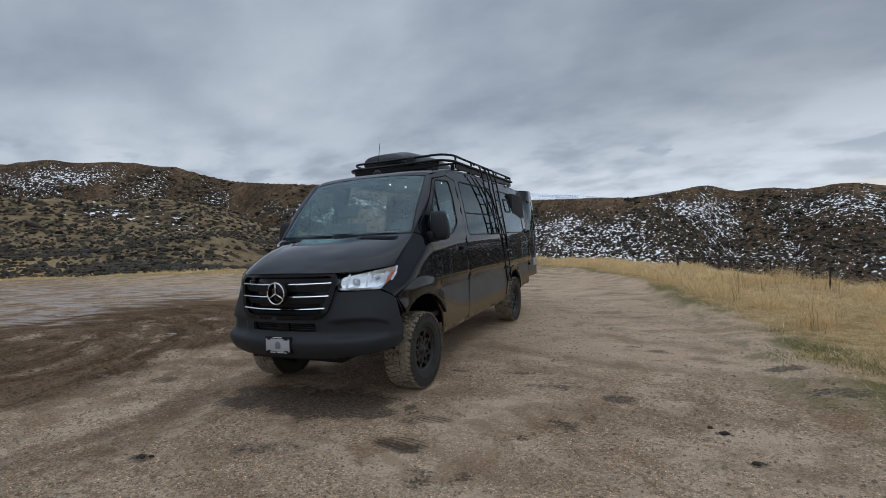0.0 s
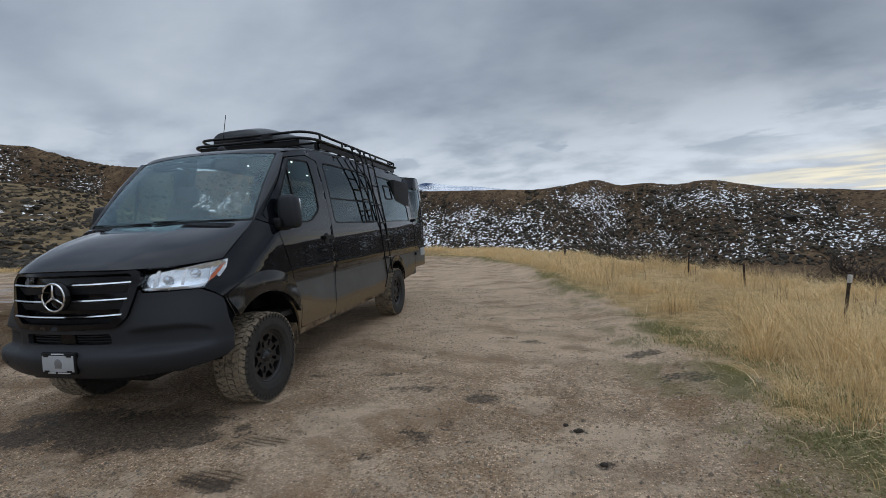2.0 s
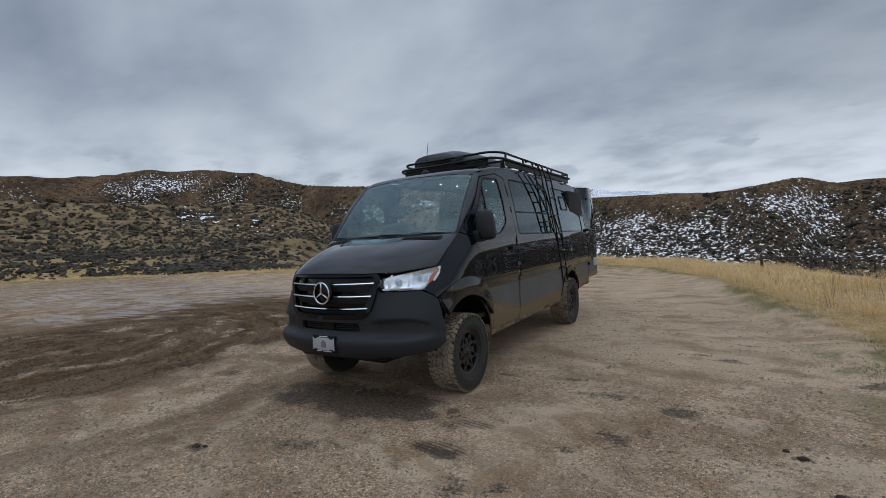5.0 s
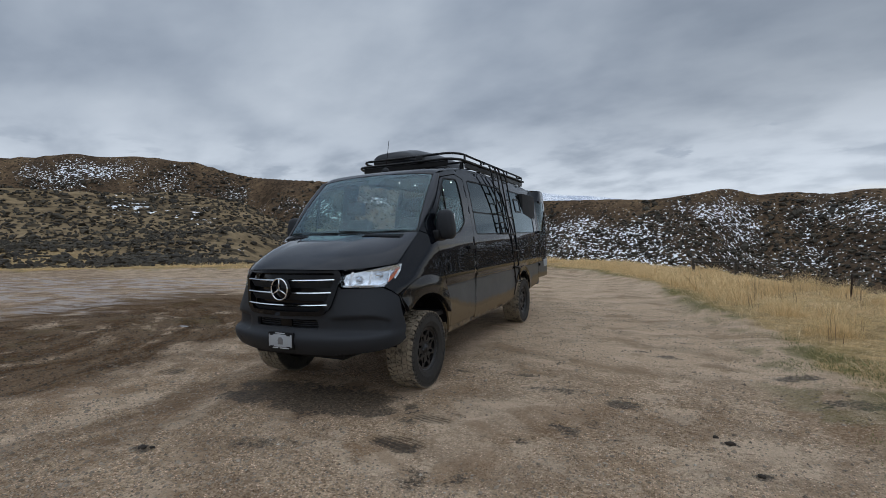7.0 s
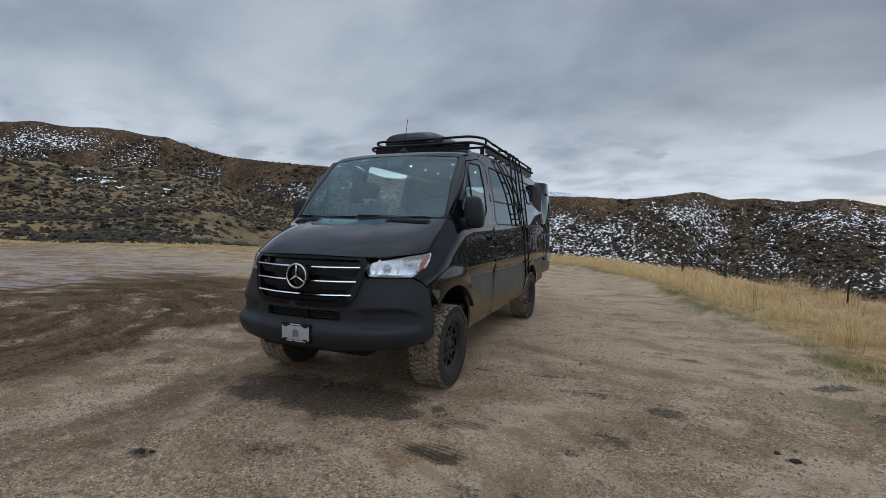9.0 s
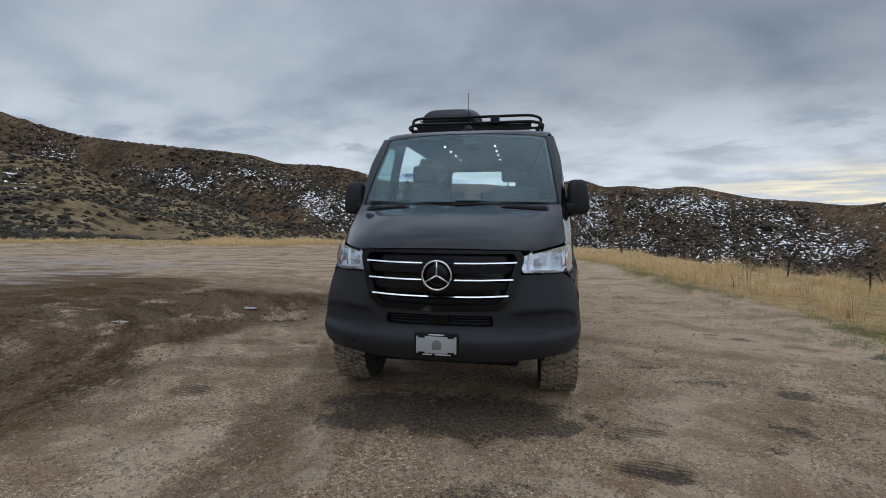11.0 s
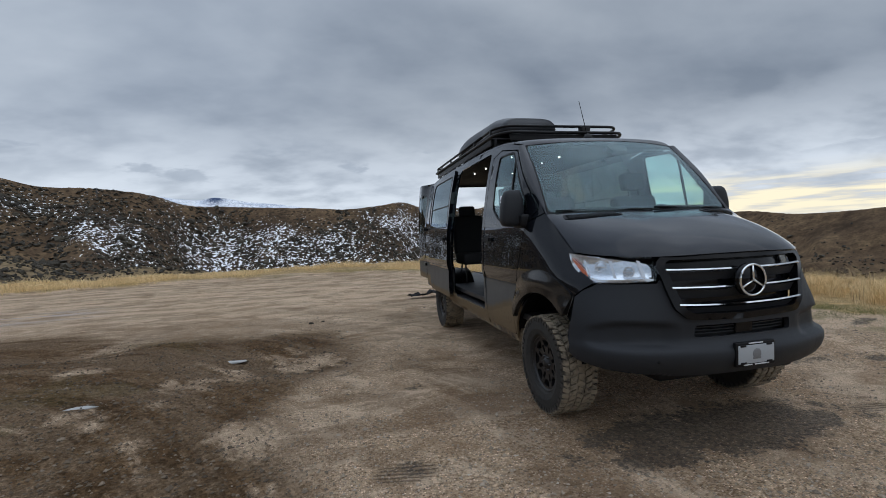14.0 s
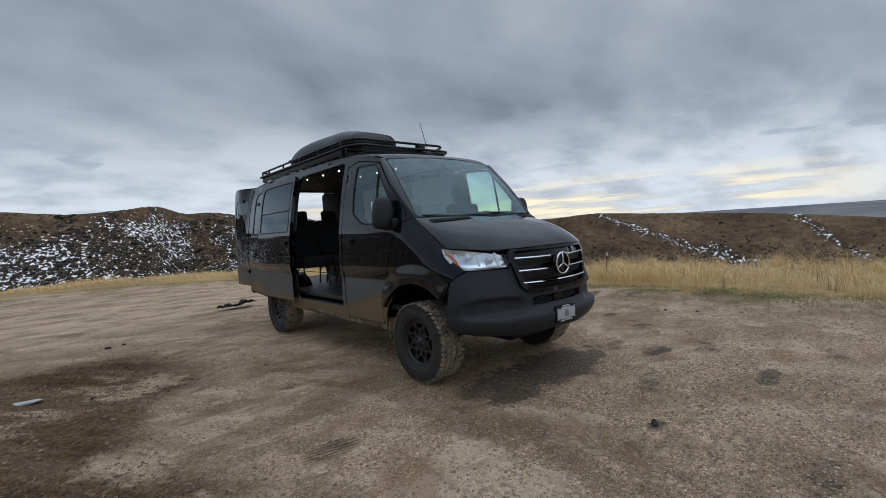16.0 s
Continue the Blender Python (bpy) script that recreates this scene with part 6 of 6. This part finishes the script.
WEED = grass_nodes((0.075, 0.045, 0.026), (0.22, 0.145, 0.085))
weeds = clumps(300, (4, 128), (1.2, 7.6), 14, 9, 0.06, (0.25, 0.62), (0.003, 0.006), 0.05)
blades("dry_weeds", *weeds, WEED, "thin brown weed stalks standing in the dry grass", 0.5, 15)


def brush_nodes(g):
    r = g.add("NewGeometry").outputs["Random Per Island"]
    p = place(g)
    c = g.mix(r, (0.022, 0.018, 0.013), (0.075, 0.062, 0.042))
    return principled(g, g.mix(g.step(g.noise(p, 3.0, 4), 0.5, 0.75), c, (0.085, 0.07, 0.047)), 0.9, 0, g.noise(p, 9, 4), 0.8, 0.1)


def build_brush():
    """Sagebrush over the slopes: ragged low clumps, joined."""
    rng = np.random.default_rng(11)
    n = 100000
    az = rng.uniform(-78, 92, n)
    r = np.where(rng.random(n) < 0.42, 32 * (118 / 32) ** rng.random(n), rng.uniform(185, 450, n))
    x, y = CX + r * np.sin(np.radians(az)), CY + r * np.cos(np.radians(az))
    z, k = terrain(x, y)
    dense = fractal(x, y, 40, 3, 40.0) + 0.4 * fractal(x, y, 9, 2, 41.0)
    keep = (k["out"] > np.where(az < -14, 5, 12)) & (dense > np.where((az < -14) & (r < 120), -0.45 - 0.7 * rng.random(n), -0.25 - 0.3 * rng.random(n) + 0.6 * ease(k["t"], 0.7, 1.0))) & ((az < 30) | (rng.random(n) < 0.8 - 0.75 * ease(k["t"], 0.35, 0.75))) & (k["t"] < 0.985) & ((r < 120) | (k["t"] > 0.02)) & ((az < -14) | (r > 120))
    x, y, z, r = x[keep], y[keep], z[keep], r[keep]
    n = len(x)
    bm = bmesh.new()
    bmesh.ops.create_icosphere(bm, subdivisions=1, radius=1)
    ball = np.array([v.co for v in bm.verts])
    tri = np.array([[v.index for v in f.verts] for f in bm.faces])
    bm.free()
    size = rng.lognormal(-0.28, 0.40, n) * np.where(r < 120, 0.16 + 0.22 * r / 120, 1.10 - 0.5 * ease(az[keep], 26, 40))
    jitter = rng.uniform(0.35, 1.35, (n, len(ball), 1))
    v = ball[None] * jitter * size[:, None, None] * np.array([1.0, 1.0, 0.75])
    v = v + np.stack([x, y, z + 0.22 * size], 1)[:, None]
    f = (tri[None] + np.arange(n)[:, None, None] * len(ball)).reshape(-1, 3)
    mesh = bpy.data.meshes.new("sagebrush")
    mesh.from_pydata(v.reshape(-1, 3).tolist(), [], f.tolist())
    mesh.materials.append(material("sagebrush", brush_nodes))
    tagged(new("sagebrush", mesh), "dark scattered sagebrush over the hillsides", "shrubs", kind="stuff")


build_brush()


def build_pylon(bearing, away, tall):
    """A slim lattice mast: four legs drawn together, braces and three arms."""
    x, y = CX + away * math.sin(radians(bearing)), CY + away * math.cos(radians(bearing))
    z = height_at(x, y)
    mast = thing("transmission_pylon", "slim grey steel transmission pylon on the bare ridge", "pylon", (x, y, z), "pylons on the ridge")
    mast.rotation_euler = (0, 0, radians(-bearing))
    w = tall * 0.09
    for a in (-1, 1):
        for b in (-1, 1):
            part("leg", tube([(a * w, b * w, -1.0), (a * w * 0.35, b * w * 0.35, tall * 0.6), (a * 0.05, b * 0.05, tall)], 0.10, 5), PYLON, mast)
    for k in range(5):
        h0, h1 = tall * 0.13 * k, tall * 0.13 * (k + 1)
        w0, w1 = w * (1 - 0.65 * h0 / (tall * 0.6)), w * (1 - 0.65 * h1 / (tall * 0.6))
        part("brace", joined(tube([(-w0, -w0, h0), (w1, -w1, h1)], 0.04, 4), tube([(w0, -w0, h0), (-w1, -w1, h1)], 0.04, 4)), PYLON, mast)
    for h, half in ((0.66, 0.20), (0.80, 0.16), (0.93, 0.12)):
        part("crossarm", joined(tube([(-tall * half, 0, tall * h), (tall * half, 0, tall * h)], 0.05, 4), tube([(-tall * half, 0, tall * h), (0, 0, tall * (h + 0.05)), (tall * half, 0, tall * h)], 0.035, 4)), PYLON, mast)


PYLON = plain("weathered_galvanised_steel", (0.10, 0.11, 0.12), 0.6, 0.2, grain=4, vary=0.2)
build_pylon(-38.2, 344, 6.4)
build_pylon(-24.9, 326, 6.2)


def build_thicket(x, y, wide, tall, seed):
    """A leafless shrub: many forking twigs from one root."""
    rng = random.Random(seed)
    z = height_at(x, y)
    bush = thing("bare_shrub", "dark leafless shrub growing below the fence", "shrub", (x, y, z), "bare shrubs below the fence")
    stems = []
    for _ in range(34):
        turn, lean = rng.uniform(0, 2 * math.pi), rng.uniform(0.1, 1.0)
        tip = Vector((math.cos(turn) * wide * lean, math.sin(turn) * wide * lean, tall * rng.uniform(0.65, 1.0) * (1.1 - 0.5 * lean)))
        knee = tip * 0.5 + Vector((rng.uniform(-0.08, 0.08), rng.uniform(-0.08, 0.08), 0.06)) * tall
        stems.append(tube([(0, 0, -0.1), knee, tip], 0.009, 3))
        for _ in range(7):
            root = knee.lerp(tip, rng.uniform(0, 0.9))
            stems.append(tube([root, root + Vector((rng.uniform(-0.25, 0.25) * wide, rng.uniform(-0.25, 0.25) * wide, rng.uniform(0.05, 0.28) * tall))], 0.005, 3))
    part("twigs", joined(*stems), TWIG, bush)


TWIG = plain("bare_twigs", (0.035, 0.026, 0.021), 0.9, grain=30, vary=0.4)
for i, (x, y, w, h) in enumerate(((10.0, 8.1, 1.1, 1.15), (11.3, 8.4, 1.2, 1.2), (12.2, 7.4, 1.0, 1.1))):
    build_thicket(x, y, w, h, 40 + i)


def build_stones():
    """Loose stones and clods on the lot, joined."""
    rng = np.random.default_rng(21)
    n = 66000
    az, r = rng.uniform(-75, 95, n), 0.8 + 9.5 * rng.random(n) ** 0.9
    x, y = CX + r * np.sin(np.radians(az)), CY + r * np.cos(np.radians(az))
    z, k = terrain(x, y)
    keep = (k["out"] < 0.6) & (fractal(x, y, 0.9, 3, 50.0) > -0.25 - k["mud"] - 0.5 * rng.random(n)) & ~((np.abs(x) < 0.95) & (y > 0.3) & (y < 4.8)) & (((x - 0.05) / 1.2) ** 2 + ((y + 0.65) / 0.5) ** 2 > 1)
    x, y, z, r, muddy = x[keep], y[keep], z[keep], r[keep], k["mud"][keep]
    n = len(x)
    ball = np.array([(1, 0, 0), (-1, 0, 0), (0, 1, 0), (0, -1, 0), (0, 0, 1), (0, 0, -1), (0.7, 0.7, 0.3), (-0.7, 0.6, 0.35)], float)[:6]
    tri = np.array([(0, 2, 4), (2, 1, 4), (1, 3, 4), (3, 0, 4), (2, 0, 5), (1, 2, 5), (3, 1, 5), (0, 3, 5)])
    size = np.clip(rng.lognormal(-5.0, 0.45, n), 0.003, 0.024) * (1 + 0.45 * muddy)
    v = ball[None] * rng.uniform(0.6, 1.3, (n, 6, 1)) * size[:, None, None] * np.array([1.0, 0.8, 0.6])
    a = rng.uniform(0, 6.28, n)[:, None]
    v = np.stack([v[..., 0] * np.cos(a) - v[..., 1] * np.sin(a), v[..., 0] * np.sin(a) + v[..., 1] * np.cos(a), v[..., 2]], -1) + np.stack([x, y, z + 0.2 * size], 1)[:, None]
    f = (tri[None] + np.arange(n)[:, None, None] * 6).reshape(-1, 3)
    mesh = bpy.data.meshes.new("loose_stones")
    mesh.from_pydata(v.reshape(-1, 3).tolist(), [], f.tolist())
    mesh.attributes.new("mud", "FLOAT", "POINT").data.foreach_set("value", np.repeat(muddy, 6).astype(np.float32))

    def nodes(g):
        q = g.add("NewGeometry").outputs["Random Per Island"]
        c = g.ramp(q, (0.0, (0.16, 0.122, 0.088)), (0.45, (0.28, 0.22, 0.16)), (0.93, (0.40, 0.325, 0.245)), (1.0, (0.56, 0.48, 0.39)))
        c = g.mix(g.math("MULTIPLY", g.add("Attribute", attribute="mud").outputs["Fac"], 0.85), c, g.ramp(q, (0.0, (0.04, 0.026, 0.015)), (0.7, (0.13, 0.09, 0.055)), (1.0, (0.21, 0.155, 0.105))))
        return principled(g, c, 0.9, 0, g.noise(place(g), 90, 3), 0.5, 0.003)

    mesh.materials.append(material("loose_stones", nodes))
    tagged(new("loose_stones", mesh), "small loose stones and clods over the gravel", "stones", kind="stuff")


build_stones()

# black mat behind the van
def crumpled_mat():
    """A limp rubber sheet, thrown down in folds."""
    rng, n, m = np.random.default_rng(31), 26, 11
    u, v = np.meshgrid(np.linspace(-0.36, 0.36, n), np.linspace(-0.15, 0.15, m), indexing="ij")
    x = u + 0.05 * fractal(u, v, 0.3, 2, 71.0)
    y = v * (1 + 0.35 * fractal(u, u * 0, 0.22, 2, 72.0)) + 0.09 * u + 0.04 * fractal(u, u * 0, 0.4, 2, 73.0)
    z = 0.055 + 0.075 * np.abs(fractal(x, y * 1.6, 0.16, 3, 74.0)) + 0.035 * ease(u, 0.0, 0.2)
    bm = bmesh.new()
    at = [[bm.verts.new((x[i, k] - 0.66, y[i, k] + 7.10, z[i, k])) for k in range(m)] for i in range(n)]
    for i in range(n - 1):
        for k in range(m - 1):
            bm.faces.new((at[i][k], at[i + 1][k], at[i + 1][k + 1], at[i][k + 1]))
    bmesh.ops.solidify(bm, geom=bm.faces[:], thickness=0.012)
    return bm


tagged(part("rubber_mat", crumpled_mat(), MATBLACK), "black folded rubber mat lying on the gravel", "mat")


# clods and last scraps of snow on the lot
CLOD = plain("dark_clod", (0.030, 0.021, 0.014), 0.9, grain=90, vary=0.4, relief=0.8)
ICE = plain("old_snow", (0.40, 0.385, 0.37), 0.6, grain=40, vary=0.25, relief=0.5)


def lump(name, x, y, w, d, h, mat, label, category, group, seed):
    rng = random.Random(seed)
    bm = bmesh.new()
    bmesh.ops.create_icosphere(bm, subdivisions=2, radius=1)
    for v in bm.verts:
        k = 1 + rng.uniform(-0.28, 0.28)
        v.co = Vector((x + v.co.x * w * k, y + v.co.y * d * k, height_at(x, y) + 0.15 * h + v.co.z * h * k))
    tagged(part(name, bm, mat), label, category, group)


for i, (x, y, w) in enumerate(((3.55, -0.38, 0.030), (3.47, -0.30, 0.020), (3.66, -0.80, 0.024), (-0.43, -2.0, 0.032), (-0.37, -1.96, 0.02), (-3.1, 4.85, 0.045), (-2.9, 4.95, 0.03))):
    lump("clod", x, y, w, w * 0.8, w * 0.6, CLOD, "small dark clod of mud on the gravel", "clod", "clods on the lot", i)
for i, (x, y, w, d) in enumerate(((-3.95, 2.9, 0.17, 0.07), (-4.9, 1.4, 0.14, 0.06))):
    lump("snow_patch", x, y, w, d, 0.012, ICE, "thin scrap of old snow on the mud", "snow", "scraps of snow", 20 + i)
